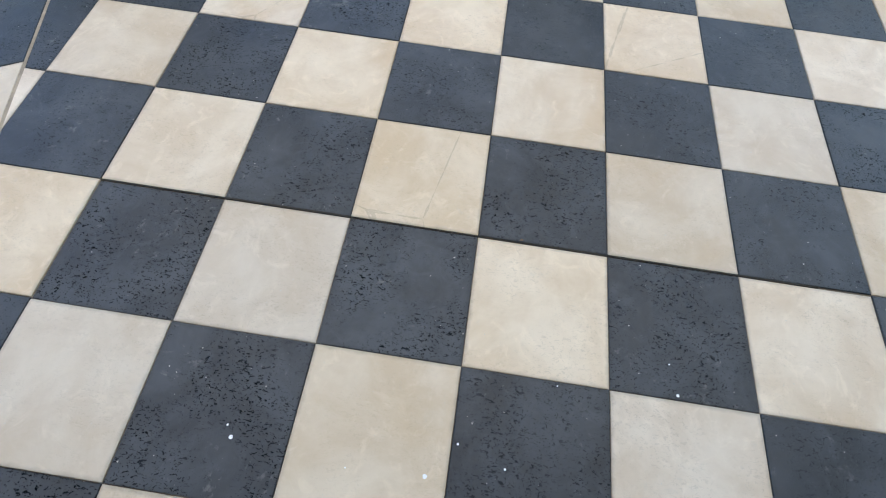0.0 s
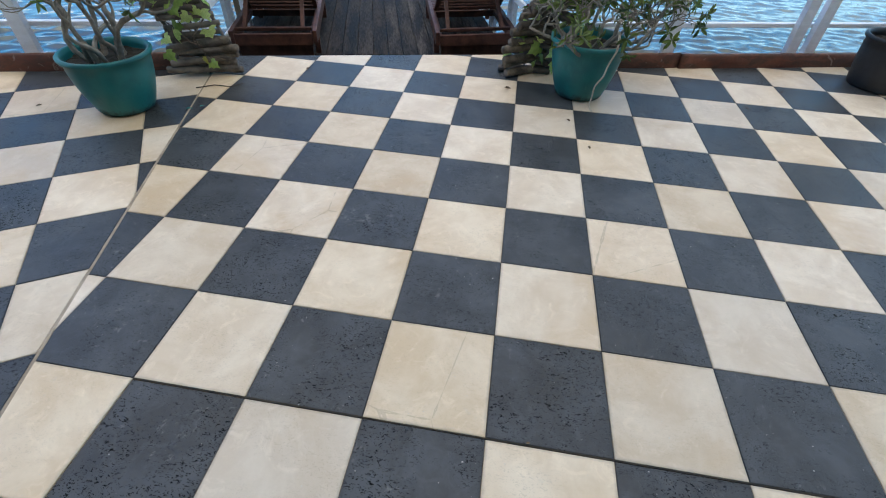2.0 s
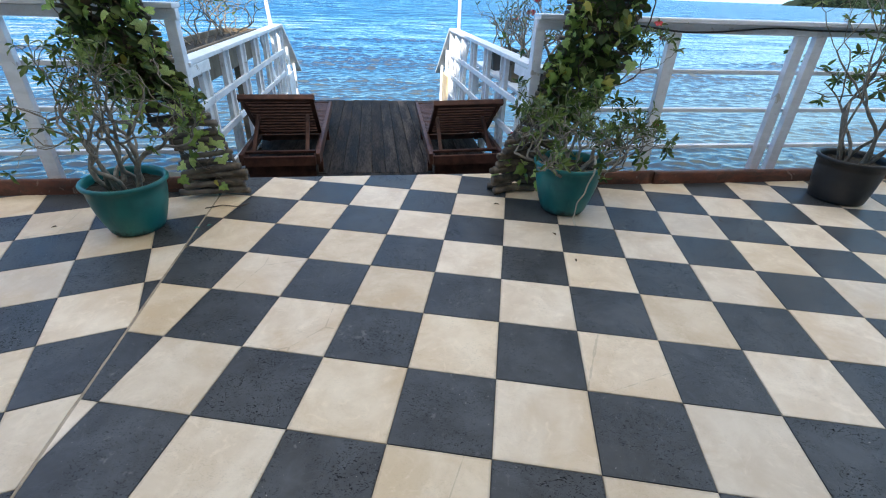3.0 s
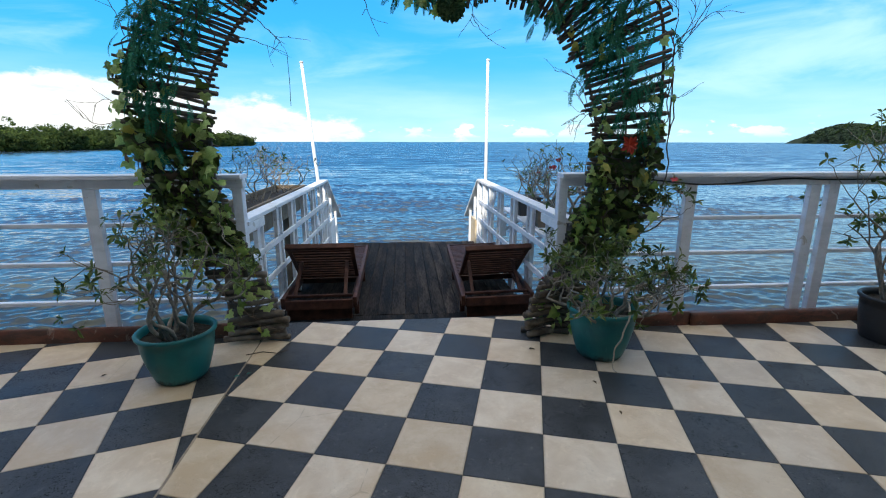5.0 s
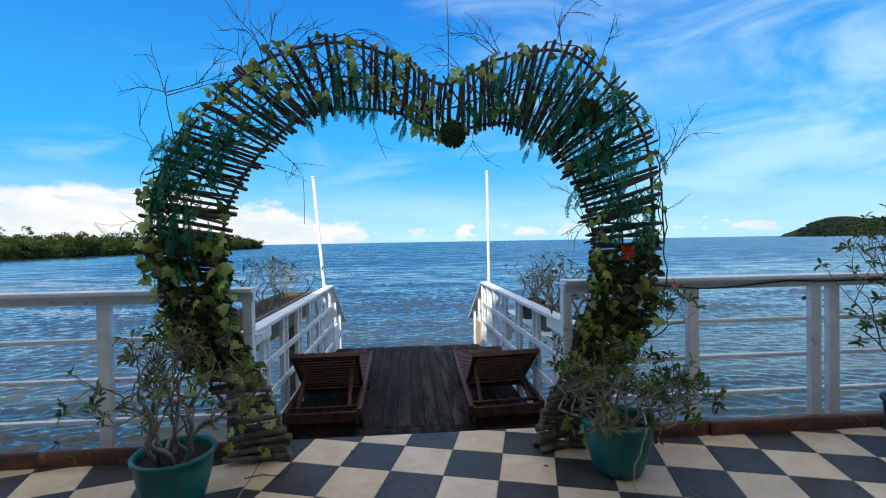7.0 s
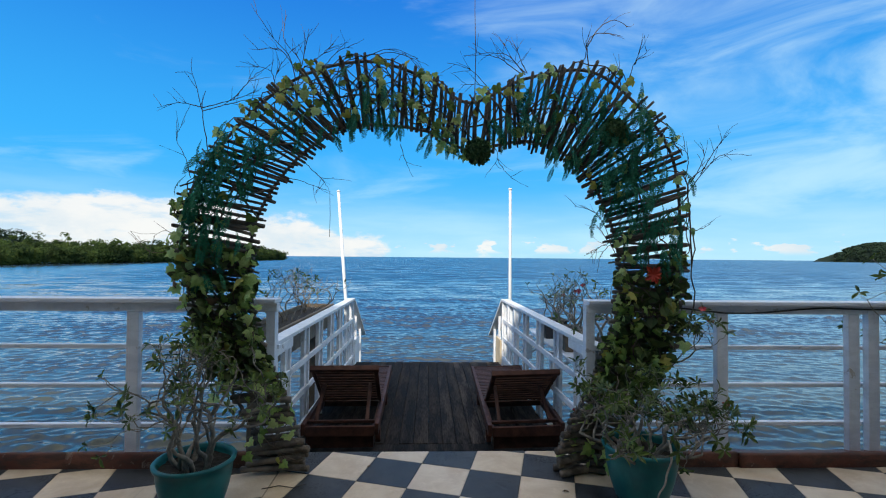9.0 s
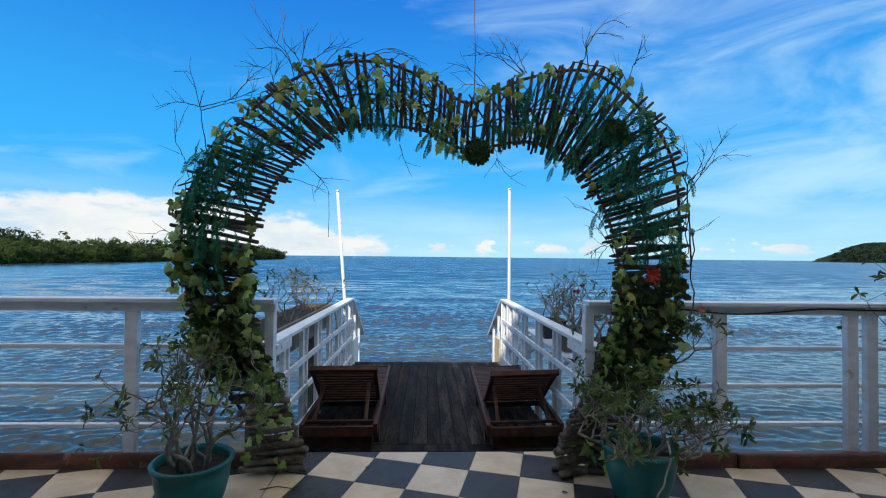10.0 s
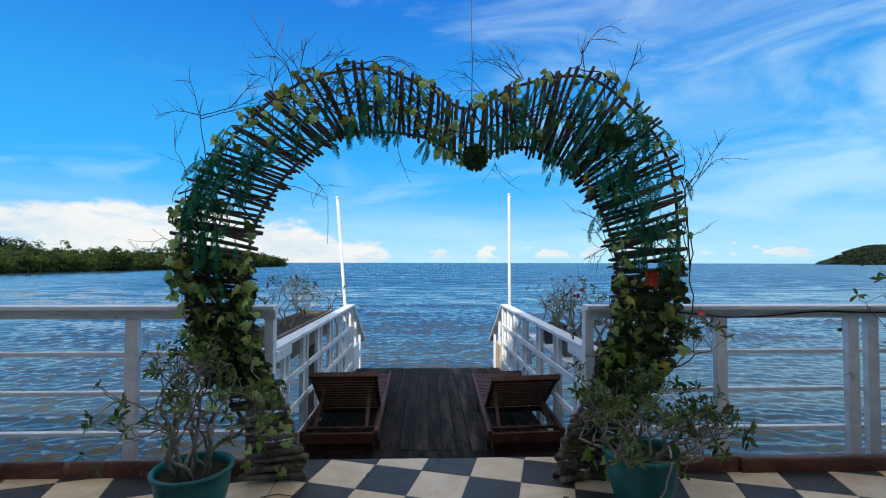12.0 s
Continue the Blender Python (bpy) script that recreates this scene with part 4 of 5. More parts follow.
ivy(KNEE_IVY, 50, 0.150, 0.250, 52, 0.066, (-0.08, 1.10), 0.05, 0.10, strands=3, edges=0.6)
ivy(KNEE_IVY, 51, 0.735, 0.83, 30, 0.058, (-0.10, 1.00), 0.08, 0.15, strands=3, edges=0.6)
ivy("thin ivy with yellow-green leaves along the arch", 43, 0.235, 0.36, 26, 0.052, (0.3, 1.06), 0.10, 0.3, edges=0.4)
ivy("ivy with yellowing leaves along the arch's outer edge", 54, 0.28, 0.36, 13, 0.048, (0.72, 1.05), 0.40, 0.2, strands=2, edges=0.2)
ivy("thin ivy with yellow-green leaves over the arch's top", 44, 0.36, 0.46, 30, 0.052, (0.1, 1.02), 0.10, 0.42, edges=0.35)
ivy("thin ivy with yellow-green leaves over the arch's dip", 45, 0.445, 0.575, 44, 0.054, (0.05, 1.02), 0.12, 0.25, edges=0.45)
ivy("ivy hanging in a bunch under the arch's dip", 55, 0.455, 0.505, 16, 0.052, (-0.18, 0.25), 0.08, 0.3, strands=2, edges=0.2)
ivy("thin ivy with yellow-green leaves over the arch's top", 46, 0.565, 0.755, 40, 0.050, (-0.02, 1.02), 0.08, 0.38, edges=0.35)


TANGLE = "tangle of brown vine stems wound over the arch"
ivy(TANGLE, 47, 0.345, 0.455, 16, 0.050, (0.2, 1.05), 0.12, 0.4, strands=15)
ivy(TANGLE, 48, 0.54, 0.70, 10, 0.050, (0.2, 1.05), 0.12, 0.4, strands=9)
ivy(TANGLE, 49, 0.24, 0.345, 10, 0.050, (0.2, 1.05), 0.12, 0.4, strands=6)


def frond_mesh(seed, pairs=20):
    """A fern frond, 1 unit long along -z, facing -y."""
    r = random.Random(seed)
    bm = bmesh.new()
    rib = [Vector((0.10 * math.sin(u * 2.0 + seed), -0.22 * math.sin(u * 2.4), -u)) for u in (k / pairs for k in range(pairs + 1))]
    tube(bm, rib, [0.010] * len(rib), 4)
    for k in range(1, pairs + 1):
        size = 0.115 * math.sin(math.pi * (0.12 + 0.86 * (1 - k / pairs))) + 0.03
        for sgn in (-1, 1):
            d = Vector((sgn, r.uniform(-0.35, 0.25), -0.45 + r.uniform(-0.2, 0.2))).normalized()
            leaf_blade(bm, rib[k], d, Vector((0, -1, 0.2)), size, 0.30, 0.15)
    mesh = bpy.data.meshes.new("frond")
    bm.to_mesh(mesh)
    bm.free()
    mesh.materials.append(FERN)
    return mesh


FRONDS = [frond_mesh(k) for k in range(3)]


def fern(seed, t, across, count, size, spread=0.012, wide=0.12, label="dark teal-green artificial fern hanging on the arch"):
    F = thing("fern", CENTRE, label, "fern", "ferns on the arch")
    rnd = random.Random(seed)
    for k in range(max(4, int(count * 1.0))):
        p = on_arch(min(1, max(0, t + rnd.gauss(0, spread))), across + rnd.gauss(0, wide), rnd.uniform(0.02, 0.08))
        turn = Euler((rnd.uniform(-0.5, 0.3), rnd.gauss(0, 0.24), rnd.uniform(-1.2, 1.2))).to_matrix().to_4x4()
        child("frond", FRONDS[rnd.randrange(3)], F, Matrix.Translation(p) @ turn @ Matrix.Scale(0.85 * size * rnd.uniform(0.65, 1.25), 4))


for k, (t, across, count, size, spread, wide) in enumerate((
        (0.205, 0.55, 8, 0.16, 0.010, 0.07), (0.235, 0.60, 14, 0.22, 0.012, 0.10), (0.262, 0.70, 16, 0.22, 0.014, 0.12), (0.292, 0.95, 12, 0.16, 0.010, 0.10),
        (0.325, 0.45, 12, 0.18, 0.014, 0.16), (0.350, 0.10, 9, 0.16, 0.012, 0.08), (0.385, 0.15, 10, 0.18, 0.010, 0.10), (0.395, 0.50, 14, 0.20, 0.012, 0.14),
        (0.455, 0.04, 6, 0.15, 0.004, 0.05), (0.480, 0.06, 7, 0.15, 0.005, 0.06), (0.525, 0.45, 8, 0.18, 0.010, 0.12), (0.560, 0.60, 14, 0.22, 0.012, 0.14),
        (0.590, 0.08, 10, 0.18, 0.010, 0.08), (0.600, 0.60, 16, 0.22, 0.012, 0.15), (0.640, 0.55, 22, 0.22, 0.016, 0.18), (0.672, 0.45, 24, 0.22, 0.016, 0.18),
        (0.705, 0.50, 18, 0.22, 0.014, 0.16), (0.728, 0.70, 18, 0.18, 0.010, 0.14), (0.745, 0.35, 14, 0.17, 0.010, 0.14), (0.760, 0.60, 14, 0.17, 0.012, 0.12),
        (0.655, 0.70, 22, 0.20, 0.012, 0.16), (0.690, 0.30, 18, 0.20, 0.012, 0.14), (0.715, 0.35, 18, 0.19, 0.012, 0.14), (0.285, 0.35, 12, 0.17, 0.012, 0.14),
        (0.278, 0.88, 26, 0.19, 0.009, 0.07), (0.255, 0.80, 26, 0.20, 0.010, 0.08), (0.305, 0.60, 14, 0.18, 0.012, 0.14), (0.225, 0.35, 9, 0.16, 0.010, 0.10), (0.425, 0.02, 6, 0.15, 0.006, 0.05), (0.625, 0.02, 8, 0.15, 0.006, 0.05))):
    fern(60 + k, t, across, count, size, spread, wide)


def moss_ball(t, across, radius, label, seed):
    p = on_arch(t, across, 0.05)
    M = thing("moss_ball", (p.x + CENTRE[0], p.y + CENTRE[1], p.z + CENTRE[2]), label, "moss ball")
    rnd = random.Random(seed)
    bm = bmesh.new()
    bmesh.ops.create_icosphere(bm, subdivisions=3, radius=radius * 0.86)
    for k in range(700):
        d = Vector((rnd.gauss(0, 1), rnd.gauss(0, 1), rnd.gauss(0, 1))).normalized()
        leaf_blade(bm, d * radius * 0.82, (d + Vector((rnd.uniform(-1, 1), rnd.uniform(-1, 1), rnd.uniform(-1, 1))) * 0.6).normalized(), d.orthogonal().normalized(), radius * rnd.uniform(0.18, 0.34), 0.5)
    part("moss", bm, MOSS, M)


moss_ball(0.510, -0.05, 0.082, "round dark green moss ball hanging at the arch's dip", 5)
moss_ball(0.648, 0.52, 0.085, "round dark green moss ball on the arch", 6)

bloom = thing("red_flower", (0.845, 1.27, 1.28), "dark red artificial flower with pointed petals on the arch", "flower")
for k in range(9):
    bm = bmesh.new()
    a = k * 2 * math.pi / 9 + 0.2
    d = Vector((math.cos(a), -0.45 + 0.25 * (k % 2), math.sin(a))).normalized()
    leaf_blade(bm, Vector((0, 0, 0)), d, Vector((0, -1, 0)), 0.052 + 0.014 * (k % 2), 0.42)
    part("petal", bm, ORANGE, bloom)


Y = ARCH_Y


def smooth_part(name, bm, parent):
    made = part(name, bm, TWIG, parent)
    smooth(made)
    return made


def spray(seed, paths, label="bare dry twigs standing out of the arch", rad=0.0034, shoots=5):
    """Twigs that start from the arch: each path in x and z, with fine side shoots."""
    x0, z0 = paths[0][0]
    T = thing("dry_twig", (x0, Y, z0 + CENTRE[2]), label, "twig", "twigs on the arch")
    rnd = random.Random(seed)
    for path in paths:
        bm = bmesh.new()
        lean = rnd.uniform(-0.12, 0.12)
        nodes = [(x - x0, lean * k / len(path), z - z0) for k, (x, z) in enumerate(path)]
        pts = [spline(nodes, k / 16) + Vector((rnd.uniform(-1, 1), 0, rnd.uniform(-1, 1))) * 0.003 * (k > 0) for k in range(17)]
        tube(bm, pts, [max(0.0011, rad * (1 - 0.62 * k / 16)) for k in range(17)], 5)
        wood = smooth_part("wood", bm, T)
        for _ in range(shoots):
            k = rnd.randrange(6, 16)
            way = (pts[k] - pts[k - 1]).normalized()
            p, line = pts[k], [pts[k]]
            way = (way + Vector((rnd.uniform(-1, 1), rnd.uniform(-0.4, 0.4), rnd.uniform(-0.6, 1.0)))).normalized()
            for step in range(5):
                way = (way + Vector((rnd.uniform(-1, 1), rnd.uniform(-0.5, 0.5), rnd.uniform(-1, 1))) * 0.22).normalized()
                p = p + way * rnd.uniform(0.014, 0.034)
                line.append(p)
            twiglet = bmesh.new()
            tube(twiglet, line, [0.0018, 0.0016, 0.0014, 0.0012, 0.0011, 0.0010], 4)
            part("shoot", twiglet, TWIG, wood)


spray(90, [[(-1.92, 1.96), (-1.94, 2.12), (-1.96, 2.27), (-2.01, 2.46), (-2.11, 2.46)], [(-1.96, 2.27), (-2.11, 2.3), (-2.25, 2.27)], [(-1.96, 2.25), (-1.82, 2.3), (-1.6, 2.36)],
           [(-1.96, 2.27), (-1.78, 2.34), (-1.65, 2.41)], [(-1.78, 2.32), (-1.72, 2.43), (-1.66, 2.53)]])
spray(89, [[(-2.03, 1.83), (-2.05, 1.95), (-2.09, 2.06), (-2.03, 2.17)]], "bare dry twig standing out of the arch", 0.0026, 4)
spray(91, [[(-1.39, 2.42), (-1.42, 2.58), (-1.53, 2.71), (-1.65, 2.89)], [(-1.38, 2.43), (-1.37, 2.58), (-1.48, 2.73), (-1.47, 2.9)], [(-1.38, 2.43), (-1.34, 2.6), (-1.31, 2.77)],
           [(-1.39, 2.51), (-1.5, 2.66), (-1.66, 2.67)], [(-1.37, 2.51), (-1.25, 2.61), (-1.16, 2.7)]], shoots=6)
spray(88, [[(-1.52, 2.39), (-1.54, 2.5), (-1.65, 2.53)], [(-1.52, 2.39), (-1.5, 2.49), (-1.39, 2.63)]], rad=0.0028)
spray(92, [[(-0.97, 2.56), (-0.83, 2.64), (-0.68, 2.61), (-0.58, 2.51)], [(-1.08, 2.54), (-0.91, 2.62), (-0.77, 2.64), (-0.62, 2.57)], [(-1.23, 2.53), (-1.11, 2.64), (-1.03, 2.64)], [(-0.83, 2.54), (-0.71, 2.65), (-0.56, 2.48)]],
      "thin dry twigs arching over the arch's top", 0.0028, 3)
spray(93, [[(0.06, 2.52), (-0.06, 2.66), (-0.26, 2.68)], [(0.06, 2.53), (-0.01, 2.62), (-0.07, 2.75)], [(0.07, 2.53), (0.03, 2.63), (0.01, 2.71)], [(0.03, 2.53), (-0.11, 2.63), (-0.24, 2.66)]], shoots=6)
spray(87, [[(-0.16, 2.41), (-0.29, 2.53), (-0.44, 2.56)], [(-0.16, 2.42), (-0.26, 2.44), (-0.36, 2.42)]], rad=0.0026, shoots=4)
spray(94, [[(0.47, 2.58), (0.46, 2.73), (0.53, 2.8), (0.69, 2.79)], [(0.46, 2.71), (0.55, 2.85), (0.66, 2.91), (0.75, 2.88)], [(0.4, 2.56), (0.44, 2.64), (0.43, 2.72)]], rad=0.0040, shoots=3)
spray(95, [[(0.73, 2.46), (0.69, 2.57), (0.63, 2.59)], [(0.73, 2.48), (0.77, 2.61), (0.88, 2.71)], [(0.77, 2.6), (0.78, 2.65), (0.79, 2.71)]], rad=0.0032, shoots=3)
spray(96, [[(1.12, 1.78), (1.23, 1.93), (1.33, 2.02), (1.52, 2.02)], [(1.1, 1.85), (1.1, 1.98), (1.05, 2.07)], [(1.2, 1.9), (1.31, 2.07), (1.41, 2.18)], [(1.14, 1.85), (1.23, 1.98), (1.26, 2.08)]], shoots=4)
spray(97, [[(1.14, 1.31), (1.12, 1.62), (1.1, 1.83), (1.2, 1.93)]], "bare cane running up beside the arch's leg", 0.0062, 3)
spray(86, [[(1.13, 1.53), (1.22, 1.55), (1.29, 1.58)]], "bare dry twig standing out of the arch", 0.003, 2)
spray(98, [[(-1.32, 1.93), (-1.22, 1.84), (-1.14, 1.84)], [(-1.26, 1.87), (-1.21, 1.82), (-1.17, 1.76)], [(-1.47, 1.85), (-1.32, 1.81), (-1.18, 1.76)]], "bare dry twig hanging from the arch", 0.0026, 2)
spray(99, [[(-0.73, 2.06), (-0.7, 1.96), (-0.65, 1.85)], [(-0.14, 2.06), (-0.11, 1.99), (-0.19, 1.87)], [(-0.12, 1.98), (-0.06, 1.9), (-0.01, 1.86)]], "bare dry twigs hanging under the arch", 0.0026, 2)
spray(100, [[(0.68, 1.39), (0.58, 1.47), (0.5, 1.57)], [(0.65, 1.36), (0.53, 1.62), (0.37, 1.68)], [(0.61, 1.45), (0.54, 1.42), (0.47, 1.38)], [(0.68, 1.47), (0.6, 1.42), (0.55, 1.33)]], "bare dry twigs standing out of the arch's leg", 0.0028, 4)
spray(101, [[(-2.07, 1.45), (-2.18, 1.50), (-2.26, 1.46)], [(-2.08, 1.40), (-2.22, 1.36), (-2.30, 1.40)]], "bare dry twigs standing out of the arch's leg", 0.0026, 3)
upright = thing("thin_cane", (-0.262, Y + 0.02, 2.37), "thin bare cane standing straight up from the arch", "cane")
bm = bmesh.new()
tube(bm, [Vector((0.0, 0, 0)), Vector((0.006, 0, 0.3)), Vector((-0.002, 0, 0.6)), Vector((0.003, 0, 1.0))], [0.003, 0.0026, 0.0022, 0.002], 5)
part("wood", bm, TWIG, upright)
thread = thing("hanging_thread", (-1.17, Y, 1.787), "thin dark thread hanging from a twig", "thread")
bm = bmesh.new()
tube(bm, [Vector((0, 0, 0)), Vector((0.004, 0, -0.15)), Vector((0.002, 0, -0.29))], [0.0016] * 3, 5)
part("strand", bm, CABLE, thread)

cable = thing("cable", (0.9, 1.53, 1.05), "black cable slung along the railing", "cable")
bm = bmesh.new()
nodes = [(0.16, 0.0, 0.005), (0.40, -0.006, -0.018), (0.60, -0.012, -0.036), (0.85, -0.006, -0.030), (1.10, 0.0, -0.010), (1.30, 0.0, 0.000), (1.60, 0.0, -0.008), (2.4, 0.0, -0.004)]
pts = [spline(nodes, k / 60) for k in range(61)]
tube(bm, pts, [0.006] * 61, 6)
smooth(part("wire", bm, CABLE, cable))

# ---- planters beyond the deck's railings ----
ledge = thing("planter_box", (-1.96, 3.25, 0.505), "long weathered wooden planter box outside the deck railing", "planter")
for name, dims in (("side_board", (-0.19, -1.20, 0.0, -0.165, 1.20, 0.26)), ("side_board", (0.165, -1.20, 0.0, 0.19, 1.20, 0.26)), ("end_board", (-0.165, -1.20, 0.0, 0.165, -1.175, 0.255)), ("end_board", (-0.165, 1.175, 0.0, 0.165, 1.20, 0.255))):
    part(name, boxed(*dims, 0.004), PLANTER, ledge)
part("soil", boxed(-0.163, -1.173, 0.02, 0.163, 1.173, 0.215, 0), SOIL, ledge)
for y in (-0.95, 0.95):
    part("leg", boxed(-0.05, y - 0.05, -3.0, 0.05, y + 0.05, 0.0, 0.006), PLANTER, ledge)
bush("planter_shrub", -1.96, 3.10, 0.705, 51, 0.55, 0.64, 6, "pale bare-branched shrub in the wooden planter", 0.16, 0.05, mat=BUSH, thick=0.009)
bush("planter_shrub", -1.96, 3.95, 0.705, 52, 0.55, 0.66, 7, "pale bare-branched shrub in the wooden planter", 0.12, 0.05, thick=0.009)
shelf = thing("plant_shelf", (0.86, 2.95, 0.46), "white painted shelf for plant pots outside the deck railing", "shelf")
part("board", boxed(-0.16, -1.25, 0.0, 0.18, 1.25, 0.028, 0.004), WHITE, shelf)
for y in (-0.95, 0.0, 0.95):
    part("bracket", beam((-0.20, y, -0.22), (0.14, y, -0.004), 0.03, 0.03), WHITE, shelf)
    part("cleat", boxed(-0.205, y - 0.03, -0.28, -0.165, y + 0.03, 0.0, 0.003), WHITE, shelf)
for y, long_, mat, label in ((2.25, 0.36, BLACK, "dark rectangular plant trough"), (2.95, 0.42, PLANTER, "weathered brown plant trough"), (3.60, 0.30, BLACK, "dark rectangular plant trough")):
    T = thing("plant_trough", (0.86, y, 0.488), label, "plant pot", "troughs on the shelf")
    bm = boxed(-0.13, -long_ / 2, 0.0, 0.13, long_ / 2, 0.20, 0.012)
    for v in bm.verts:
        v.co.x *= 0.82 + 0.9 * v.co.z
        v.co.y *= 0.88 + 0.6 * v.co.z
    part("body", bm, mat, T)
    part("rim", boxed(-0.142, -long_ / 2 - 0.008, 0.188, 0.142, long_ / 2 + 0.008, 0.206, 0.004), mat, T)
    part("soil", boxed(-0.125, -long_ / 2 + 0.01, 0.15, 0.125, long_ / 2 - 0.01, 0.2085, 0.0), SOIL, T)
bush("trough_shrub", 0.86, 2.25, 0.68, 53, 1.0, 0.66, 7, "pale crooked shrub in a trough", 0.20, 0.042, lean=(0.0, 0.1), thick=0.013, rise=0.1, blooms=1)
bush("trough_shrub", 0.86, 2.95, 0.68, 54, 1.0, 0.66, 7, "pale crooked shrub with red flowers in a trough", 0.22, 0.042, lean=(-0.2, 0), thick=0.012, rise=0.1, blooms=1, petal=0.042)
bush("trough_shrub", 0.86, 3.60, 0.68, 55, 0.60, 0.45, 5, "pale crooked shrub in a trough", 0.25, 0.042, thick=0.008, blooms=1)

# ---- litter on the floor ----
rnd = random.Random(77)
for x, y, size, mat, label in ((0.49, 0.73, 0.035, LITTER, "small curled dry leaf on the tiles"), (1.60, 0.79, 0.03, LITTER, "small curled dry leaf on the tiles"), (0.51, 0.42, 0.03, LITTER, "small curled dry leaf on the tiles"),
                               (-2.72, 1.10, 0.035, LITTER, "small curled dry leaf on the tiles"), (-2.22, 0.98, 0.03, LITTER, "small curled dry leaf on the tiles"), (0.28, 1.12, 0.04, LITTER, "small curled dry leaf on the tiles"),
                               (-1.45, 0.93, 0.035, TEAL_CHIP, "small teal plastic chip on the tiles"), (-1.40, 0.96, 0.028, TEAL_CHIP, "small teal plastic chip on the tiles"), (1.95, 1.0, 0.03, LITTER, "small curled dry leaf on the tiles"),
                               (-0.90, 1.45, 0.04, LITTER, "small curled dry leaf on the tiles"), (-0.15, -0.95, 0.012, LITTER, "tiny dry crumb on the tiles")):
    F = thing("fallen_leaf", (x, y, floor_z(y) + 0.004), label, "leaf", "litter on the floor", turn=rnd.uniform(0, 360))
    bm = bmesh.new()
    leaf_blade(bm, Vector((0, 0, 0)), Vector((1, 0, 0.15)).normalized(), Vector((0, 0, 1)), size, 0.4, 0.5)
    part("blade", bm, mat, F)
bush("leafy_branch", 0.99, 1.31, 0.745, 61, 0.1, 0.42, 2, "leafy branch with red flowers reaching out from the arch", 1.0, 0.045, lean=(1.6, -0.1), rise=-0.35, thick=0.006, blooms=2, category="branch")
stick = thing("fallen_twig", (-1.38, 1.20, floor_z(1.20) + 0.004), "thin dry twig lying on the tiles", "twig")
bm = bmesh.new()
tube(bm, [Vector((-0.12, -0.02, 0.0)), Vector((-0.03, 0.01, 0.003)), Vector((0.06, -0.01, 0.0)), Vector((0.12, 0.03, 0.002))], [0.003, 0.003, 0.0025, 0.002], 5)
part("wood", bm, TWIG, stick)

specks = thing("paint_specks", (-0.35, -1.35, floor_z(-1.35)), "dried white paint specks on the tiles", "specks", kind="stuff")
bm = bmesh.new()
for x, y, r in ((-0.449, -1.435, 0.0045), (-0.820, -1.317, 0.004), (0.103, -1.351, 0.0035), (-0.377, -1.386, 0.0025), (-0.292, -1.443, 0.0022), (-0.828, -1.293, 0.002), (0.108, -1.285, 0.0018), (-0.60, -1.40, 0.0016), (-0.15, -1.30, 0.0015)):
    lathed = [bm.verts.new((x + 0.35 + r * (1 + 0.2 * math.sin(5 * a + x * 40)) * math.cos(a), y + 1.35 + r * math.sin(a), 0.0016)) for a in (q * math.pi / 5 for q in range(10))]
    bm.faces.new(lathed)
part("drops", bm, POLE, specks)

# ---- far shores ----
def clump(bm, centre, size, count, rnd, blade):
    """A crown of many small leaf faces round a centre, that face mostly outwards; uneven in outline."""
    for _ in range(count):
        d = Vector((rnd.gauss(0, 1), rnd.gauss(0, 1), rnd.gauss(0, 1))).normalized()
        p = centre + Vector((d.x * size[0], d.y * size[1], d.z * size[2])) * rnd.uniform(0.55, 1.0) ** 0.6
        out = (d + Vector((rnd.uniform(-1, 1), rnd.uniform(-1, 1), rnd.uniform(-0.6, 1))) * 0.45).normalized()
        a, turn = out.orthogonal().normalized(), rnd.uniform(0, 6.28)
        a = (a * math.cos(turn) + out.cross(a) * math.sin(turn)) * blade * rnd.uniform(0.6, 1.4)
        b = out.cross(a).normalized() * blade * rnd.uniform(0.5, 1.1)
        bm.faces.new([bm.verts.new(q) for q in (p - a, p + b, p + a, p - b)])


def mangrove(bm, x, y, tall, broad, rnd, blade):
    """A tree of several lobes heaped round its middle, with a skirt that hangs to the water."""
    for k in range(rnd.randrange(4, 8)):
        a = rnd.uniform(0, 6.28)
        off = rnd.uniform(0.1, 0.75) * broad
        size = broad * rnd.uniform(0.34, 0.62)
        clump(bm, Vector((x + math.cos(a) * off, y + math.sin(a) * off, tall * rnd.uniform(0.38, 0.92) - size * 0.3)), (size, size, size * rnd.uniform(0.55, 0.95)), 46, rnd, blade)
    clump(bm, Vector((x, y, tall * 0.22)), (broad * 0.9, broad * 0.9, tall * 0.24), 60, rnd, blade * 1.1)


rnd = random.Random(3)
shore = thing("mangrove_shore", (-108.2, 179.6, SEA), "low green mangrove trees along the far shore", "trees", kind="stuff")
shore.scale = (0.72, 0.72, 0.72)
bm = bmesh.new()
for k in range(230):
    u = k / 229
    for row in range(3):
        x = -128 - 10 * u + rnd.uniform(-3, 3) - 11 * row - (1 - u) * 14
        y = 92 + 340 * u ** 1.3 + rnd.uniform(-4, 4)
        tall = (rnd.uniform(3.4, 6.6) * (rnd.uniform(1.3, 1.75) if rnd.random() < 0.20 else 1.0) + 1.6 * row + 3.0 * u) * 1.0
        mangrove(bm, x + 150, y - 250, tall, (2.3 + 2.2 * u) * rnd.uniform(0.8, 1.5), rnd, 0.26 + 0.30 * u)
part("crowns", bm, MANGROVE, shore, kind="stuff")
bm = bmesh.new()
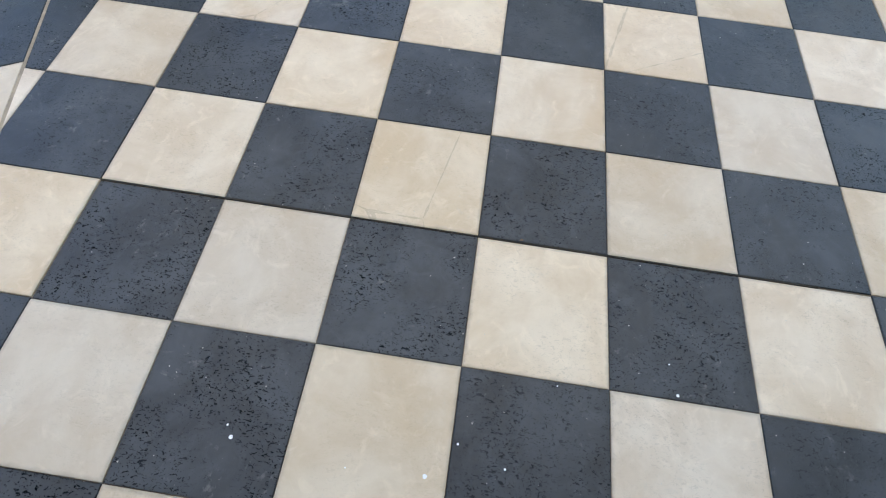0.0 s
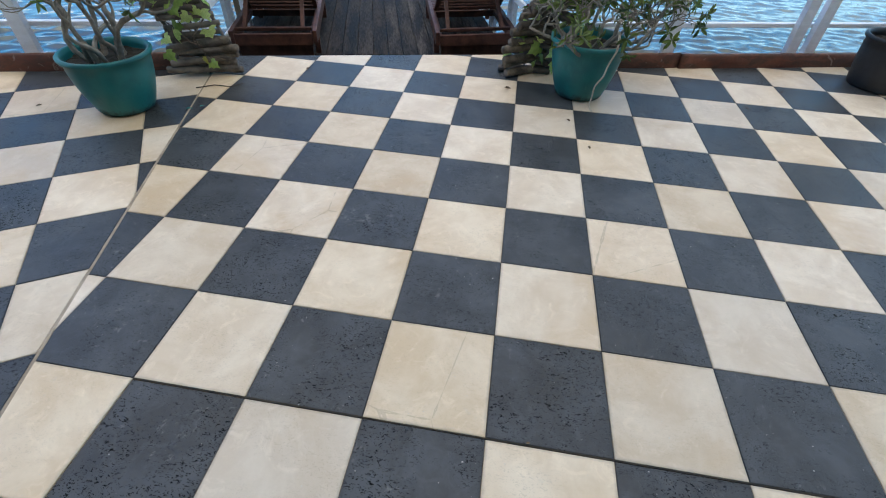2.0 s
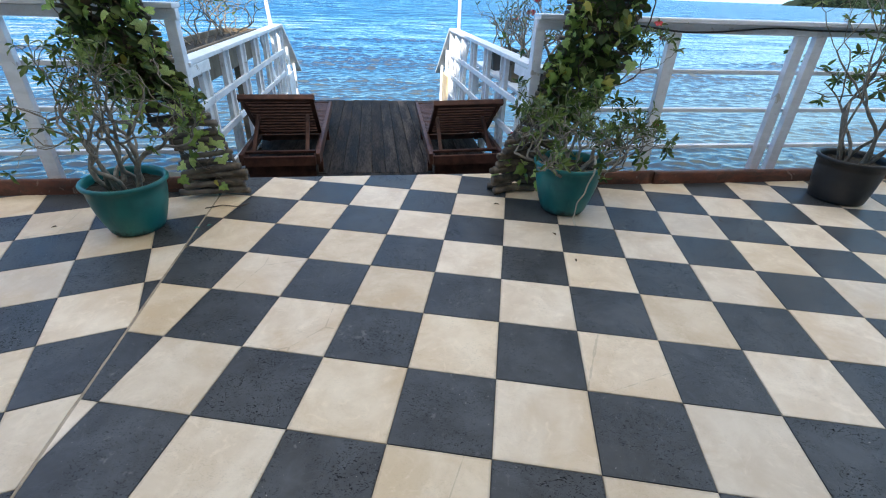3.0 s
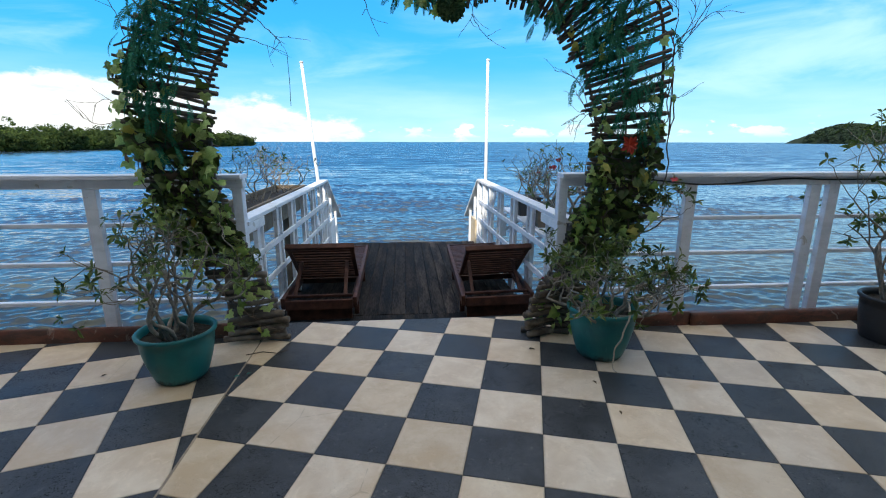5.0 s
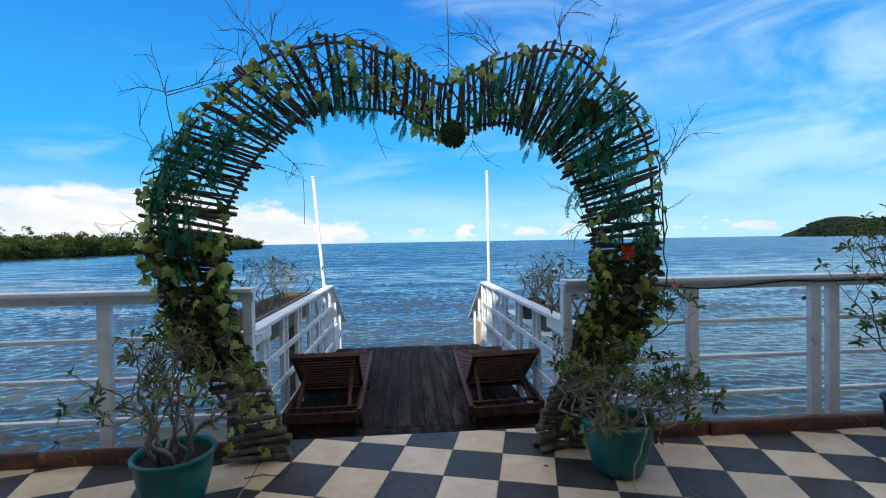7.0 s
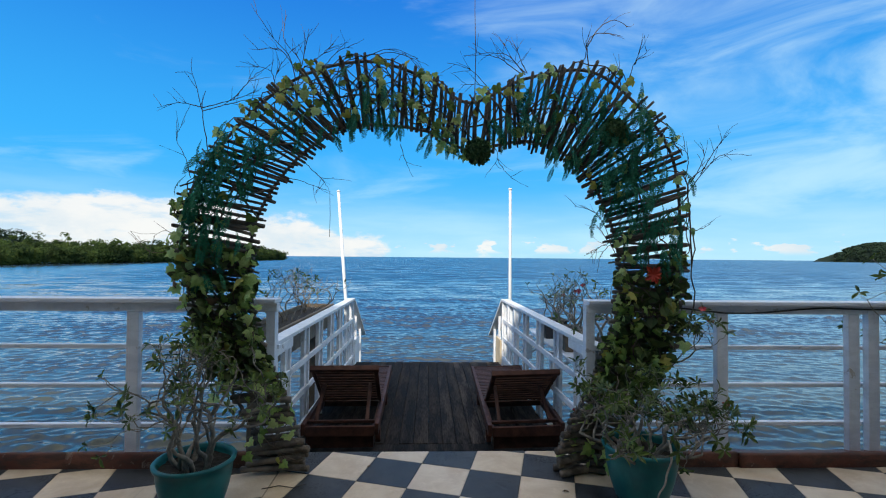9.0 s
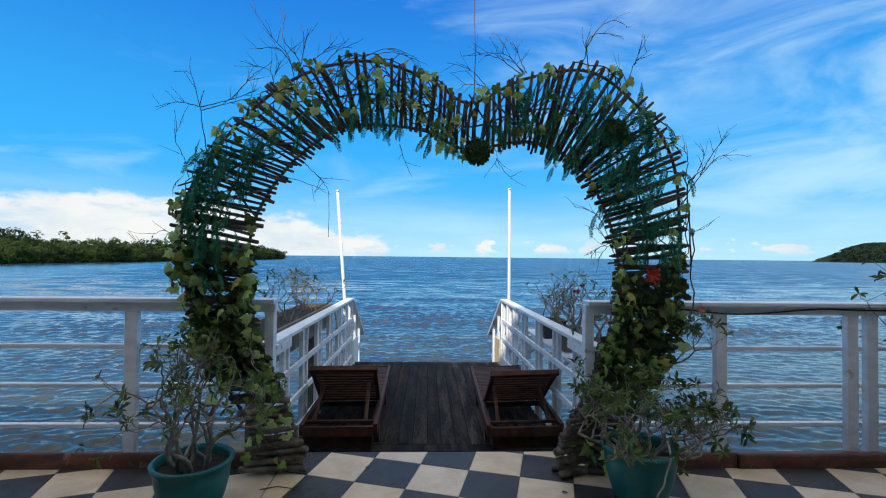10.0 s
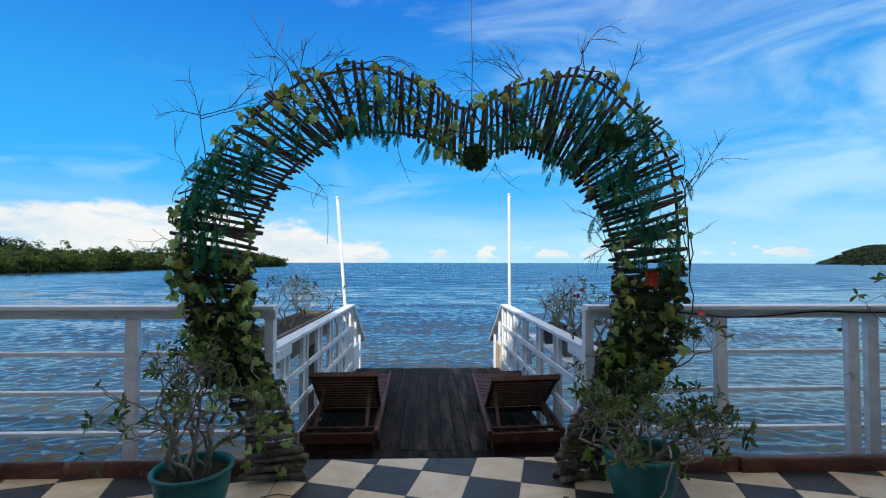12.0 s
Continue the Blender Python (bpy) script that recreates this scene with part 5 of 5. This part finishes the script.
for k in range(70):
    u = k / 69
    clump(bm, Vector((-268 + 56 * u + 150 + rnd.uniform(-3, 3), 5 + rnd.uniform(-12, 12), (19 - 14 * u * u) * rnd.uniform(0.35, 1.0))), (5, 6, 4), 170, rnd, 0.55)
part("hill_crowns", bm, HILL, shore, kind="stuff")

isle = thing("wooded_island", (1038, 820, SEA), "dark wooded island on the horizon", "island", kind="stuff")
bm = bmesh.new()
bmesh.ops.create_grid(bm, x_segments=40, y_segments=12, size=1)
for v in bm.verts:
    u, w = v.co.x, v.co.y
    rise = max(0.0, 1 - abs(u) ** 11) * max(0.0, 1 - w * w)
    v.co = Vector((u * 260, w * 90, -1 + 40 * rise ** 0.7 * (0.8 + 0.3 * noise.noise(Vector((u * 3, w, 4))))))
part("hill", bm, HILL, isle)
bm = bmesh.new()
for k in range(2400):
    u, w = rnd.uniform(-1, 1), rnd.uniform(-1, 0.4)
    rise = max(0.0, 1 - abs(u) ** 11) * max(0.0, 1 - w * w)
    z = -1 + 40 * rise ** 0.7 * (0.8 + 0.3 * noise.noise(Vector((u * 3, w, 4))))
    clump(bm, Vector((u * 258, w * 89, z + 1)), (7, 7, 4.0), 34, rnd, 1.5)
part("crowns", bm, HILL, isle, kind="stuff")


# ---- floor tiles ----
TILE = 0.32


def clipped(poly, axis, limit, keep_less):
    """The part of a convex outline on one side of a line along an axis."""
    out = []
    for a, b in zip(poly, poly[1:] + poly[:1]):
        ina, inb = (a[axis] < limit) == keep_less, (b[axis] < limit) == keep_less
        if ina:
            out.append(a)
        if ina != inb:
            f = (limit - a[axis]) / (b[axis] - a[axis])
            out.append((a[0] + f * (b[0] - a[0]), a[1] + f * (b[1] - a[1])))
    return out


def tile_mesh(poly, mat):
    """A tile with eased edges from its outline, its face at z 0."""
    cx, cy = sum(p[0] for p in poly) / len(poly), sum(p[1] for p in poly) / len(poly)
    bm = bmesh.new()

    def ring(inset, z):
        out = []
        for p in poly:
            d = Vector((cx - p[0], cy - p[1]))
            k = min(inset / max(d.length, 1e-6), 0.8)
            out.append(bm.verts.new((p[0] + d.x * k, p[1] + d.y * k, z)))
        return out

    rings = [ring(0.0012, -0.014), ring(0.0012, -0.0014), ring(0.0032, 0.0)]
    for r0, r1 in zip(rings, rings[1:]):
        for k in range(len(poly)):
            bm.faces.new((r0[k], r0[(k + 1) % len(poly)], r1[(k + 1) % len(poly)], r1[k]))
    bm.faces.new(rings[-1])
    bmesh.ops.recalc_face_normals(bm, faces=bm.faces)
    mesh = bpy.data.meshes.new("tile")
    bm.to_mesh(mesh)
    bm.free()
    mesh.materials.append(mat)
    return mesh


half = TILE / 2
square = [(-half, -half), (half, -half), (half, half), (-half, half)]
WHOLE = {0: tile_mesh(square, CREAM), 1: tile_mesh(square, SLATE)}
rnd = random.Random(8)
far_tiles = {0: bmesh.new(), 1: bmesh.new()}
for origin, angle, seam_less in (((0.0, 0.0), -15.7, False), ((-1.933, 0.641), 15.9, True)):
    c, s = math.cos(radians(angle)), math.sin(radians(angle))
    for i in range(-36, 37):
        for j in range(-36, 36):
            mx, my = origin[0] + ((i + 0.5) * c - (j + 0.5) * s) * TILE, origin[1] + ((i + 0.5) * s + (j + 0.5) * c) * TILE
            if not (-8.8 < mx < 8.8 and -5.0 < my < 2.1):
                continue
            # the rows behind the open joint have sunk and drawn back a little
            sunk = not seam_less and j < -3 and -3 <= i < 3
            if sunk:
                mx, my = mx + s * 0.0028, my - c * 0.0028
            outline = [(mx + x * c - y * s, my + x * s + y * c) for x, y in square]
            trimmed = clipped(outline, 1, EDGE, True)
            if trimmed:
                trimmed = clipped(trimmed, 0, SEAM - 0.005 if seam_less else SEAM + 0.005, seam_less)
            if len(trimmed) < 3 or abs(sum(a[0] * b[1] - a[1] * b[0] for a, b in zip(trimmed, trimmed[1:] + trimmed[:1]))) < 0.002:
                continue
            colour = (i + j) % 2
            lift = rnd.uniform(-0.0008, 0.0008) - (0.0022 if sunk and j == -4 else 0.0)
            if not (-3.3 < mx < 3.4 and -2.0 < my):
                vs = [far_tiles[colour].verts.new((x + (mx - x) * 0.012, y + (my - y) * 0.012, lift)) for x, y in trimmed]
                far_tiles[colour].faces.new(vs)
                continue
            tilt = Euler((rnd.uniform(-0.0015, 0.0015), rnd.uniform(-0.0015, 0.0015), radians(angle))).to_matrix().to_4x4()
            if trimmed == outline:
                child("tile", WHOLE[colour], terrace, Matrix.Translation((mx, my, lift)) @ tilt)
            else:
                local = [((x - mx) * c + (y - my) * s, -(x - mx) * s + (y - my) * c) for x, y in trimmed]
                child("tile", tile_mesh(local, SLATE if colour else CREAM), terrace, Matrix.Translation((mx, my, lift)) @ tilt)
part("seam_mortar", boxed(SEAM - 0.0045, -4.9, -0.006, SEAM + 0.0045, EDGE - 0.006, -0.0012, 0), MORTAR, terrace, "pale beige mortar along the seam between two tile fields")
turned = Euler((0, 0, radians(-15.7))).to_matrix().to_4x4()
part("open_joint", boxed(-3.0 * TILE, -3 * TILE - 0.0032, -0.0045, 2.6 * TILE, -3 * TILE + 0.0032, -0.0008, 0, turned), SOIL, terrace, "dark open joint between two rows of tiles")
for colour, bm in far_tiles.items():
    part("far_tiles", bm, SLATE if colour else CREAM, terrace, kind="stuff")
